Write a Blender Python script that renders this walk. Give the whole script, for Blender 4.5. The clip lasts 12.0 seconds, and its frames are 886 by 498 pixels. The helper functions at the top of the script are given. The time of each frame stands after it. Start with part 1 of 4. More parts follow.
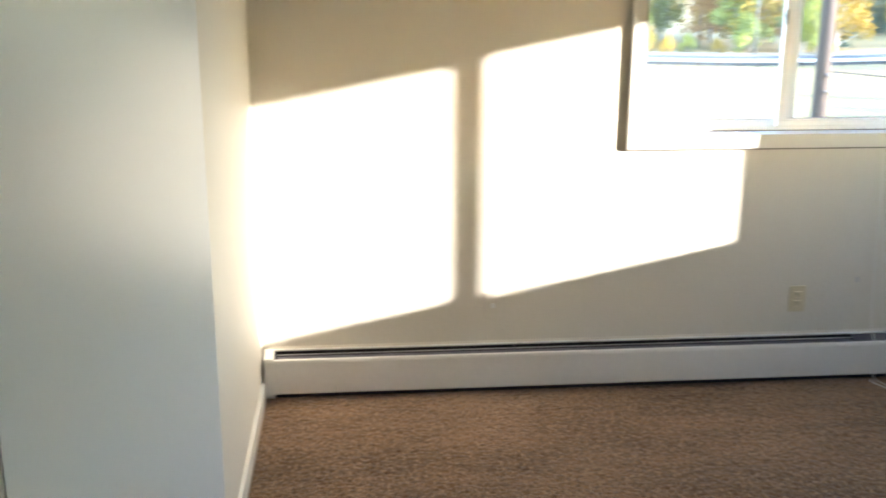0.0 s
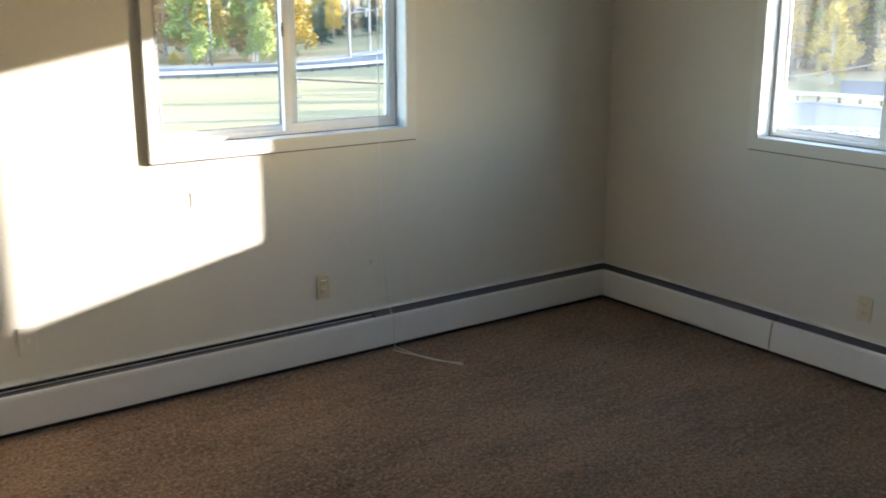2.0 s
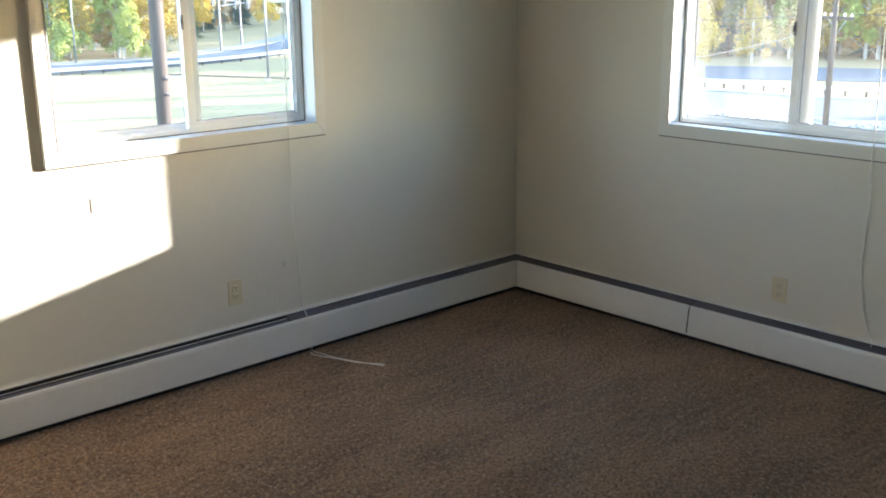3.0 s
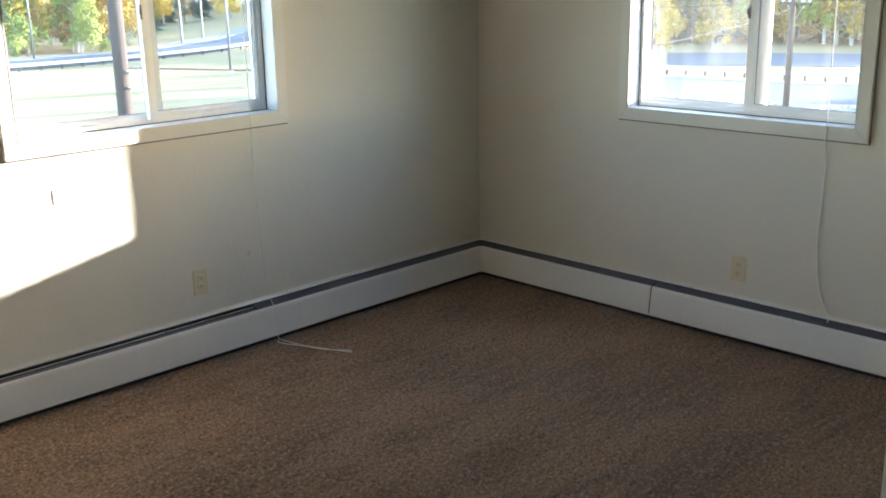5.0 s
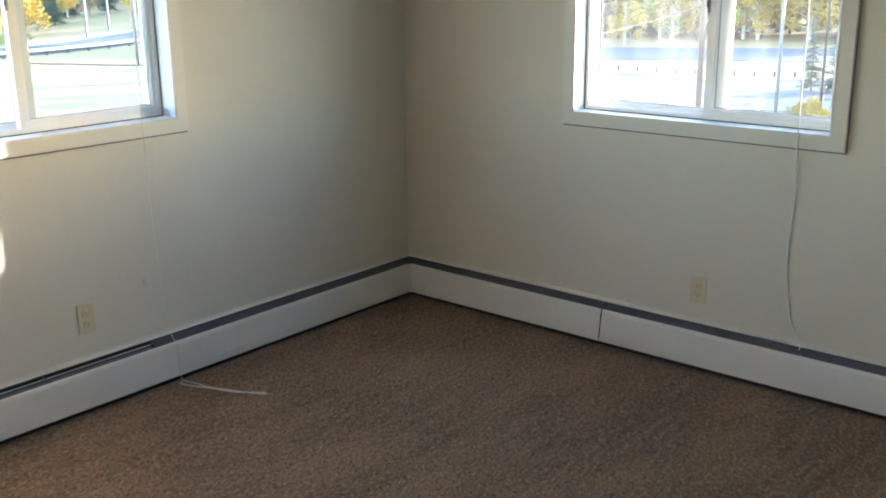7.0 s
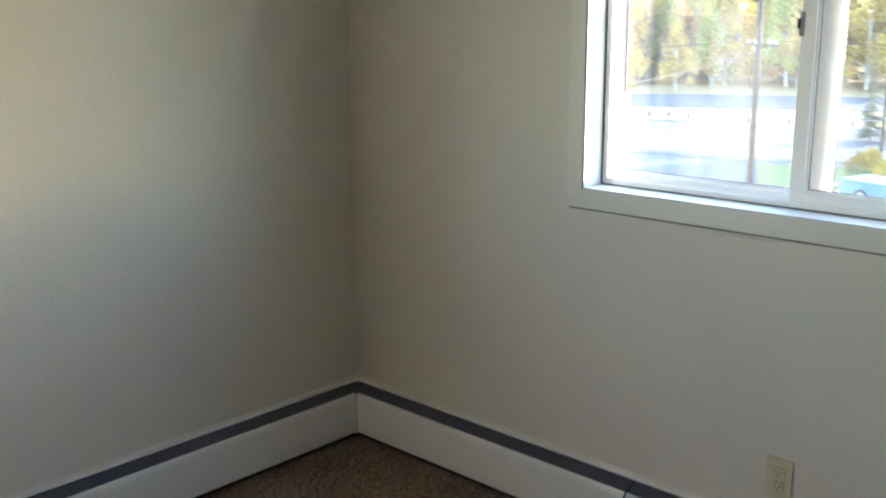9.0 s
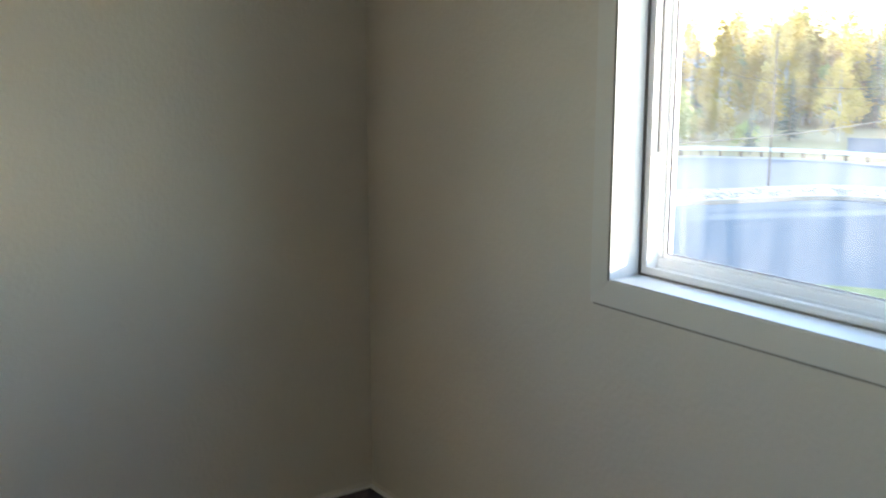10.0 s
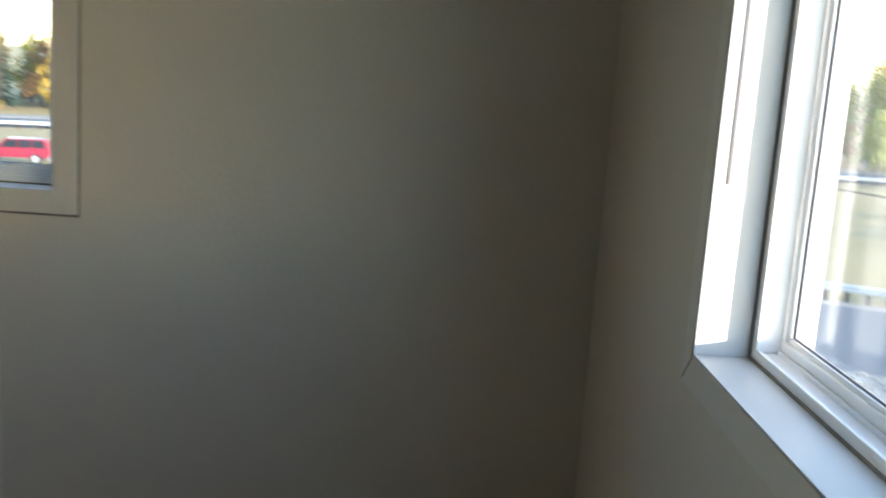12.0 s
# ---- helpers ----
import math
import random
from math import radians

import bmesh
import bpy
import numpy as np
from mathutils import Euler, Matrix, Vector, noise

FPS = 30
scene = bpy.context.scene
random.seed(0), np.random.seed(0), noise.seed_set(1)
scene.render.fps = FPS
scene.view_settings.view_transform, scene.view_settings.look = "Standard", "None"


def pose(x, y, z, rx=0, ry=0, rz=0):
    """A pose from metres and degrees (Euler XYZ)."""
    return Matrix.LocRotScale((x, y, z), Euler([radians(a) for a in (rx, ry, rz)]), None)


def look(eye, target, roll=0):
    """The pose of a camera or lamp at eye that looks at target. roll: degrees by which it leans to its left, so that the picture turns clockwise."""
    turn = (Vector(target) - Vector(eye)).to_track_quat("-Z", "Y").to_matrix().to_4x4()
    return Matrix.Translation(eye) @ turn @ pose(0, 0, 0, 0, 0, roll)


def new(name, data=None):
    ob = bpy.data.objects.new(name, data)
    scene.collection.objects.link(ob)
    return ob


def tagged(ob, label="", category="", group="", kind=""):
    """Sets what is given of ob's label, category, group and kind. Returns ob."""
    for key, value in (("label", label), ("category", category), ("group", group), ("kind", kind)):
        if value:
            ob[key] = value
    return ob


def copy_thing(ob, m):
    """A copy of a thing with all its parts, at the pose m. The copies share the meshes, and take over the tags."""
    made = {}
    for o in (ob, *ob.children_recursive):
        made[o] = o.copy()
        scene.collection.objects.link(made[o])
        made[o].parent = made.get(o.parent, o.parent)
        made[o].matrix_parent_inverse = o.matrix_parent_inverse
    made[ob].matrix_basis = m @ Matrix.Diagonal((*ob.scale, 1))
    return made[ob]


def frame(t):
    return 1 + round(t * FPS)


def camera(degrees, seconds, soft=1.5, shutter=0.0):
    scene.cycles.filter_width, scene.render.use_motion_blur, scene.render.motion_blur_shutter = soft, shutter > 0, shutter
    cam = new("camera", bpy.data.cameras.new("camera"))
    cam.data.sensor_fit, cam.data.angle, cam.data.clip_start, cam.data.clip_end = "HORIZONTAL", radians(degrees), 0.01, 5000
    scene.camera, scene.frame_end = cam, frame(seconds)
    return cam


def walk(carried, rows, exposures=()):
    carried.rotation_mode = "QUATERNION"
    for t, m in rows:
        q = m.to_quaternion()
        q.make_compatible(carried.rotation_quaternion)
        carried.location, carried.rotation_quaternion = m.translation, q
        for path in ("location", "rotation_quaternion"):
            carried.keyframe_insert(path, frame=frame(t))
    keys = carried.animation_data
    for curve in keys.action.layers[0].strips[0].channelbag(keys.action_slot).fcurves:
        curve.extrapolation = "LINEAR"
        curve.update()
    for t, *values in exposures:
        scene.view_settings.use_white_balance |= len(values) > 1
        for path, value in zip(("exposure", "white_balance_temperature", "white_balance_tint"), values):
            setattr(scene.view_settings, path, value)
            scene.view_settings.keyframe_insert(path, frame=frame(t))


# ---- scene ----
cam = camera(48.0, 12.0, soft=1.8, shutter=0.4)
PATH = [
    (0, (-3.683, -3.861, 1.647), (-3.498, -1.939, 1.126), 0.2),
    (0.5, (-3.913, -3.877, 1.676), (-3.343, -2.031, 1.157), 1.3),
    (1, (-4.102, -3.751, 1.750), (-3.199, -2.053, 1.202), 2.1),
    (1.5, (-3.935, -3.833, 1.671), (-2.913, -2.192, 1.161), 0.6),
    (2, (-3.918, -3.910, 1.657), (-2.791, -2.334, 1.162), -0.0),
    (2.5, (-3.959, -3.827, 1.658), (-2.732, -2.331, 1.152), -0.4),
    (3, (-3.964, -3.705, 1.647), (-2.655, -2.282, 1.135), -0.5),
    (5, (-3.983, -3.743, 1.634), (-2.630, -2.369, 1.103), -1.1),
    (5.5, (-4.015, -3.750, 1.631), (-2.652, -2.389, 1.093), -1.1),
    (6, (-3.980, -3.665, 1.643), (-2.578, -2.349, 1.090), -0.6),
    (6.5, (-3.841, -3.513, 1.620), (-2.398, -2.243, 1.067), -0.5),
    (8.5, (-2.662, -2.706, 1.590), (-1.184, -1.467, 1.061), -0.9),
    (9, (-2.283, -2.584, 1.483), (-0.867, -1.249, 1.024), -0.3),
    (9.5, (-1.851, -2.581, 1.453), (-0.583, -1.086, 1.062), -0.5),
    (10, (-1.437, -2.418, 1.463), (-0.310, -0.811, 1.077), -0.0),
    (10.5, (-1.057, -2.309, 1.459), (-0.144, -0.564, 1.112), 1.7),
    (11, (-0.785, -2.244, 1.504), (-0.103, -0.407, 1.108), 2.7),
    (11.5, (-0.561, -2.261, 1.474), (-0.193, -0.348, 1.018), 2.4),
    (12, (-0.444, -2.439, 1.403), (-0.399, -0.470, 1.054), 4.0),
]
EXPOSURES = [(t, stops, 6150, 14) for t, stops in ((0.0, 4.35), (1.0, 3.82), (1.5, 3.67), (2.5, 3.9), (3.0, 4.05), (5.0, 4.04), (6.7, 4.25), (8.5, 4.25), (10.5, 3.52), (12.0, 3.07))]
walk(cam, [(t, look(eye, target, roll)) for t, eye, target, roll in PATH], EXPOSURES)

# ---- light ----
SUN_AZ, SUN_EL = 115.5, 10.3           # degrees from +y towards +x; above the horizon
world = bpy.data.worlds.new("world")
scene.world = world
world.use_nodes = True
wn = world.node_tree
sky = wn.nodes.new("ShaderNodeTexSky")
sky.sky_type = "NISHITA"
sky.sun_disc = False
sky.sun_elevation, sky.sun_rotation = radians(SUN_EL), radians(SUN_AZ)
sky.air_density, sky.dust_density, sky.ozone_density = 1.0, 0.4, 1.2
wn.links.new(sky.outputs[0], wn.nodes["Background"].inputs[0])
wn.nodes["Background"].inputs[1].default_value = 0.15
sun = new("sun", bpy.data.lights.new("sun", "SUN"))
sun.data.energy, sun.data.angle, sun.data.color = 2.0, radians(0.8), (1.0, 0.93, 0.82)
to_sun = Vector((math.sin(radians(SUN_AZ)) * math.cos(radians(SUN_EL)), math.cos(radians(SUN_AZ)) * math.cos(radians(SUN_EL)), math.sin(radians(SUN_EL))))
sun.matrix_world = look((30, -10, 30), Vector((30, -10, 30)) - to_sun)

# ---- helpers of this scene ----
def part(name, bm, mat, parent=None, label="", smooth=False):
    me = bpy.data.meshes.new(name)
    bm.normal_update()
    bm.to_mesh(me)
    bm.free()
    me.materials.append(mat)
    if smooth:
        me.polygons.foreach_set("use_smooth", [True] * len(me.polygons))
    ob = new(name, me)
    if parent is not None:
        ob.parent = parent
    if label:
        ob["label"] = label
    return ob


def box(x0, x1, y0, y1, z0, z1, bevel=0.0, bm=None):
    """A box, with bevelled edges if asked."""
    out = bm or bmesh.new()
    t = bmesh.new()
    bmesh.ops.create_cube(t, size=1.0)
    bmesh.ops.scale(t, vec=(x1 - x0, y1 - y0, z1 - z0), verts=t.verts)
    bmesh.ops.translate(t, vec=((x0 + x1) / 2, (y0 + y1) / 2, (z0 + z1) / 2), verts=t.verts)
    if bevel:
        bmesh.ops.bevel(t, geom=t.edges[:], offset=bevel, segments=2, affect="EDGES", profile=0.6)
    join(out, t)
    return out


def join(out, t, m=None):
    """Adds the bmesh t to out."""
    if m is not None:
        bmesh.ops.transform(t, matrix=m, verts=t.verts)
    vs = [out.verts.new(v.co) for v in t.verts]
    t.verts.index_update()
    for f in t.faces:
        out.faces.new([vs[v.index] for v in f.verts])
    t.free()


def prism(profile, axis, a, b, bm=None):
    """A closed outline of (u, v) pairs drawn along x or y from a to b; v is height."""
    out = bm or bmesh.new()
    at = (lambda u, v, s: (s, u, v)) if axis == "x" else (lambda u, v, s: (u, s, v))
    rows = [[out.verts.new(at(u, v, s)) for u, v in profile] for s in (a, b)]
    n = len(profile)
    for i in range(n):
        out.faces.new([rows[0][i], rows[0][(i + 1) % n], rows[1][(i + 1) % n], rows[1][i]])
    out.faces.new(rows[0][::-1])
    out.faces.new(rows[1])
    bmesh.ops.recalc_face_normals(out, faces=out.faces[:])
    return out


def tube(points, radius, sides=8, bm=None):
    """A round bar along points; radius is one number or one for each point."""
    out = bm or bmesh.new()
    pts = [Vector(p) for p in points]
    rad = radius if isinstance(radius, (list, tuple)) else [radius] * len(pts)
    rings = []
    for i, p in enumerate(pts):
        d = (pts[min(i + 1, len(pts) - 1)] - pts[max(i - 1, 0)]).normalized()
        side = d.orthogonal().normalized() if abs(d.z) > 0.9 else d.cross(Vector((0, 0, 1))).normalized()
        up = side.cross(d)
        rings.append([out.verts.new(p + rad[i] * (math.cos(2 * math.pi * k / sides) * side + math.sin(2 * math.pi * k / sides) * up)) for k in range(sides)])
    for r, s in zip(rings, rings[1:]):
        for k in range(sides):
            out.faces.new([r[k], r[(k + 1) % sides], s[(k + 1) % sides], s[k]])
    out.faces.new(rings[0][::-1])
    out.faces.new(rings[-1])
    return out


def smooth_path(points, steps=6):
    """More points along a soft curve through the given ones."""
    p = [Vector(q) for q in points]
    p = [2 * p[0] - p[1]] + p + [2 * p[-1] - p[-2]]
    out = []
    for i in range(1, len(p) - 2):
        for k in range(steps):
            t = k / steps
            a, b, c, d = p[i - 1 : i + 3]
            out.append(0.5 * (2 * b + (c - a) * t + (2 * a - 5 * b + 4 * c - d) * t * t + (3 * b - a - 3 * c + d) * t ** 3))
    return out + [p[-2]]


def empty(name, x=0, y=0, z=0):
    ob = new(name)
    ob.location = (x, y, z)
    return ob


# ---- materials ----
def material(name, color, rough=0.6, metal=0.0, vary=0.0, scale=8.0, tint=None, bump=0.0, bump_scale=200.0, fine=0.0, fine_scale=150.0, spec=0.5, stretch=(1, 1, 1), by_object=0.0):
    """A painted or natural surface: base colour with large and fine variation and a fine relief."""
    mat = bpy.data.materials.new(name)
    mat.use_nodes = True
    nt = mat.node_tree
    b = nt.nodes["Principled BSDF"]
    b.inputs["Roughness"].default_value, b.inputs["Metallic"].default_value = rough, metal
    b.inputs["Specular IOR Level"].default_value = spec
    b.inputs["Base Color"].default_value = (*color, 1)
    if not (vary or fine or bump or by_object):
        return mat
    co = nt.nodes.new("ShaderNodeTexCoord")
    mp = nt.nodes.new("ShaderNodeMapping")
    mp.inputs["Scale"].default_value = stretch
    nt.links.new(co.outputs["Object"], mp.inputs[0])
    last = None
    if vary or fine:
        for amount, sc, other in ((vary, scale, tint or tuple(c * 0.55 for c in color)), (fine, fine_scale, tuple(c * 0.45 for c in color))):
            if not amount:
                continue
            nz = nt.nodes.new("ShaderNodeTexNoise")
            nz.inputs["Scale"].default_value, nz.inputs["Detail"].default_value = sc, 5
            nt.links.new(mp.outputs[0], nz.inputs["Vector"])
            ramp = nt.nodes.new("ShaderNodeMapRange")
            ramp.inputs[1].default_value, ramp.inputs[2].default_value, ramp.inputs[4].default_value = 0.35, 0.7, amount
            nt.links.new(nz.outputs["Fac"], ramp.inputs[0])
            mix = nt.nodes.new("ShaderNodeMix")
            mix.data_type = "RGBA"
            nt.links.new(ramp.outputs[0], mix.inputs["Factor"])
            mix.inputs["A"].default_value, mix.inputs["B"].default_value = (*color, 1), (*other, 1)
            if last:
                nt.links.new(last, mix.inputs["A"])
            last = mix.outputs["Result"]
    if by_object:
        info = nt.nodes.new("ShaderNodeObjectInfo")
        hsv = nt.nodes.new("ShaderNodeHueSaturation")
        hsv.inputs["Color"].default_value = (*color, 1)
        if last:
            nt.links.new(last, hsv.inputs["Color"])
        span = nt.nodes.new("ShaderNodeMapRange")
        span.inputs[3].default_value, span.inputs[4].default_value = 1 - by_object, 1 + by_object
        nt.links.new(info.outputs["Random"], span.inputs[0])
        nt.links.new(span.outputs[0], hsv.inputs["Value"])
        last = hsv.outputs[0]
    if last:
        nt.links.new(last, b.inputs["Base Color"])
    if bump:
        nz = nt.nodes.new("ShaderNodeTexNoise")
        nz.inputs["Scale"].default_value, nz.inputs["Detail"].default_value = bump_scale, 3
        nt.links.new(mp.outputs[0], nz.inputs["Vector"])
        bp = nt.nodes.new("ShaderNodeBump")
        bp.inputs["Strength"].default_value, bp.inputs["Distance"].default_value = bump, 0.004
        nt.links.new(nz.outputs["Fac"], bp.inputs["Height"])
        nt.links.new(bp.outputs[0], b.inputs["Normal"])
    return mat


def glass_material(name, least, most):
    """Clear glass with a film of dust that glows a little where the sun stands behind it."""
    mat = bpy.data.materials.new(name)
    mat.use_nodes = True
    nt = mat.node_tree
    nt.nodes.remove(nt.nodes["Principled BSDF"])
    clear, gloss, dust, mix, film, lw, pw, ml = (nt.nodes.new("ShaderNode" + k) for k in ("BsdfTransparent", "BsdfGlossy", "BsdfTranslucent", "MixShader", "MixShader", "LayerWeight", "Math", "Math"))
    clear.inputs[0].default_value = (0.96, 0.975, 0.975, 1)
    gloss.inputs["Roughness"].default_value = 0.02
    lw.inputs[0].default_value = 0.5
    pw.operation, pw.inputs[1].default_value = "POWER", 4.0
    ml.operation, ml.inputs[1].default_value, ml.inputs[2].default_value = "MULTIPLY_ADD", 0.5, 0.02
    co, mp, nz, rg = (nt.nodes.new("ShaderNode" + k) for k in ("TexCoord", "Mapping", "TexNoise", "MapRange"))
    mp.inputs["Scale"].default_value = (9, 9, 1.2)
    nz.inputs["Scale"].default_value, nz.inputs["Detail"].default_value = 2.5, 5
    rg.inputs[1].default_value, rg.inputs[2].default_value, rg.inputs[3].default_value, rg.inputs[4].default_value = 0.3, 0.75, least, most
    nt.links.new(co.outputs["Object"], mp.inputs[0])
    nt.links.new(mp.outputs[0], nz.inputs["Vector"])
    nt.links.new(nz.outputs["Fac"], rg.inputs[0])
    nt.links.new(rg.outputs[0], film.inputs[0])
    nt.links.new(clear.outputs[0], film.inputs[1])
    nt.links.new(dust.outputs[0], film.inputs[2])
    nt.links.new(lw.outputs["Facing"], pw.inputs[0])
    nt.links.new(pw.outputs[0], ml.inputs[0])
    nt.links.new(ml.outputs[0], mix.inputs[0])
    nt.links.new(film.outputs[0], mix.inputs[1])
    nt.links.new(gloss.outputs[0], mix.inputs[2])
    nt.links.new(mix.outputs[0], nt.nodes["Material Output"].inputs[0])
    return mat


WALL = material("wall_paint", (0.66, 0.615, 0.52), 0.55, vary=0.12, scale=1.3, tint=(0.61, 0.565, 0.47), bump=0.3, bump_scale=75, spec=0.35)
CEIL = material("ceiling_paint", (0.78, 0.77, 0.74), 0.8, bump=0.4, bump_scale=120)
TRIM = material("trim_paint", (0.68, 0.655, 0.585), 0.42, vary=0.15, scale=6, tint=(0.62, 0.59, 0.52), bump=0.08, bump_scale=60)
JAMB = material("jamb_paint", (0.62, 0.63, 0.625), 0.45, vary=0.12, scale=9, tint=(0.54, 0.53, 0.49), bump=0.08, bump_scale=60)
VINYL = material("window_vinyl", (0.87, 0.87, 0.86), 0.32, vary=0.08, scale=12, tint=(0.66, 0.64, 0.58))
DOOR = material("door_paint", (0.76, 0.76, 0.75), 0.28, vary=0.08, scale=2, tint=(0.68, 0.68, 0.67), bump=0.05, bump_scale=40)
HEATER = material("heater_enamel", (0.73, 0.72, 0.685), 0.42, vary=0.15, scale=5, tint=(0.60, 0.58, 0.52), fine=0.06, fine_scale=60)
DAMPER = material("damper_metal", (0.085, 0.082, 0.105), 0.5, metal=0.2, vary=0.3, scale=12)
# near-black for the element, and for shade painted inside and under the heater
DARK = material("heater_inside_shade", (0.02, 0.02, 0.022), 0.8, vary=0.2, scale=10)
IVORY = material("ivory_plastic", (0.62, 0.54, 0.36), 0.35, vary=0.06, scale=40)
SLOT = material("outlet_slot", (0.03, 0.025, 0.02), 0.6)
WHITE_PLASTIC = material("white_plastic", (0.75, 0.74, 0.70), 0.4, vary=0.05, scale=40)
SCREW = material("screw_metal", (0.6, 0.58, 0.5), 0.35, metal=1.0)
CORD = material("cord_cotton", (0.78, 0.76, 0.70), 0.8, fine=0.2, fine_scale=300)
WAND = material("wand_plastic", (0.42, 0.41, 0.42), 0.3, vary=0.1, scale=20)
SCUFF = material("scuff", (0.57, 0.55, 0.51), 0.8, vary=0.4, scale=60)
# dark caulk and joints; also paints the shade line along the casings
CAULK_SHADE = material("dirty_caulk_shade", (0.16, 0.145, 0.12), 0.8, vary=0.5, scale=14, tint=(0.3, 0.28, 0.24))
SEAL = material("grey_gasket", (0.33, 0.33, 0.34), 0.6, vary=0.2, scale=20)
GLASS = glass_material("window_glass", 0.003, 0.014)
GLASS_DUSTY = glass_material("dusty_window_glass", 0.006, 0.026)
# the blue of skylit shade is mixed into this asphalt colour
ASPHALT_SHADED = material("asphalt", (0.038, 0.066, 0.092), 0.85, vary=0.4, scale=0.25, tint=(0.033, 0.050, 0.068), fine=0.3, fine_scale=6)
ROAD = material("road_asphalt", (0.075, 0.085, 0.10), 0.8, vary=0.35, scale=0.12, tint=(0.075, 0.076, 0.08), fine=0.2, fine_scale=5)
CONCRETE = material("kerb_concrete", (0.42, 0.40, 0.37), 0.85, vary=0.4, scale=0.6, fine=0.2, fine_scale=8)
GRAVEL = material("gravel", (0.26, 0.24, 0.21), 0.9, vary=0.5, scale=0.8, tint=(0.25, 0.23, 0.2), fine=0.5, fine_scale=5)
GRASS_DRY = material("dry_grass", (0.36, 0.27, 0.14), 0.9, vary=0.7, scale=0.06, tint=(0.22, 0.18, 0.07), fine=0.4, fine_scale=1.6, spec=0.2)
GRASS = material("lawn", (0.09, 0.14, 0.035), 0.9, vary=0.5, scale=0.2, tint=(0.16, 0.17, 0.06), fine=0.4, fine_scale=3, spec=0.2)
STEEL = material("galvanised_steel", (0.62, 0.63, 0.64), 0.4, metal=0.6, vary=0.2, scale=2)
BRACKET = material("dull_bracket_metal", (0.12, 0.11, 0.11), 0.6, metal=0.3, vary=0.2, scale=6)
POLE_WOOD = material("pole_wood", (0.065, 0.045, 0.036), 0.85, vary=0.5, scale=2, fine=0.4, fine_scale=14, stretch=(1, 1, 0.1))
POLE_METAL = material("pole_metal", (0.17, 0.175, 0.185), 0.45, metal=0.4, vary=0.2, scale=2)
BARK = material("bark", (0.17, 0.13, 0.10), 0.9, vary=0.5, scale=4)
BIRCH = material("birch_bark", (0.42, 0.40, 0.36), 0.85, vary=0.5, scale=3, tint=(0.12, 0.1, 0.09))
LEAF_GOLD = material("leaf_gold", (0.42, 0.27, 0.035), 0.75, vary=0.6, scale=0.7, tint=(0.24, 0.20, 0.04), by_object=0.3)
LEAF_LIME = material("leaf_lime", (0.22, 0.24, 0.045), 0.75, vary=0.6, scale=0.7, tint=(0.12, 0.16, 0.035), by_object=0.3)
LEAF_RUST = material("leaf_rust", (0.34, 0.17, 0.05), 0.75, vary=0.6, scale=0.7, tint=(0.2, 0.13, 0.05), by_object=0.3)
NEEDLE = material("spruce_needle", (0.035, 0.07, 0.045), 0.8, vary=0.5, scale=0.8, by_object=0.25)
CAR_WHITE = material("car_white", (0.72, 0.73, 0.74), 0.25, vary=0.05, scale=1)
CAR_BLUE = material("car_pale_blue", (0.10, 0.19, 0.27), 0.25, vary=0.05, scale=1)
CAR_RED = material("car_red", (0.22, 0.02, 0.04), 0.25, vary=0.05, scale=1)
CAR_GLASS = material("car_glass", (0.02, 0.025, 0.03), 0.06)
RUBBER = material("tyre_rubber", (0.02, 0.02, 0.02), 0.8, vary=0.2, scale=10)
RIM = material("wheel_rim", (0.6, 0.6, 0.62), 0.3, metal=0.8)
LAMP_RED = material("lamp_red", (0.4, 0.01, 0.01), 0.3)
LAMP_CLEAR = material("lamp_clear", (0.7, 0.7, 0.68), 0.2)
SIDING = material("siding", (0.40, 0.36, 0.30), 0.8, vary=0.2, scale=0.4)
SIDING_BLUE = material("pale_blue_siding", (0.36, 0.42, 0.48), 0.7, vary=0.2, scale=0.3)
ROOFING = material("roofing", (0.08, 0.075, 0.07), 0.9, vary=0.3, scale=0.5)
SIGN_WHITE = material("sign_white", (0.6, 0.6, 0.6), 0.5, vary=0.05, scale=2)

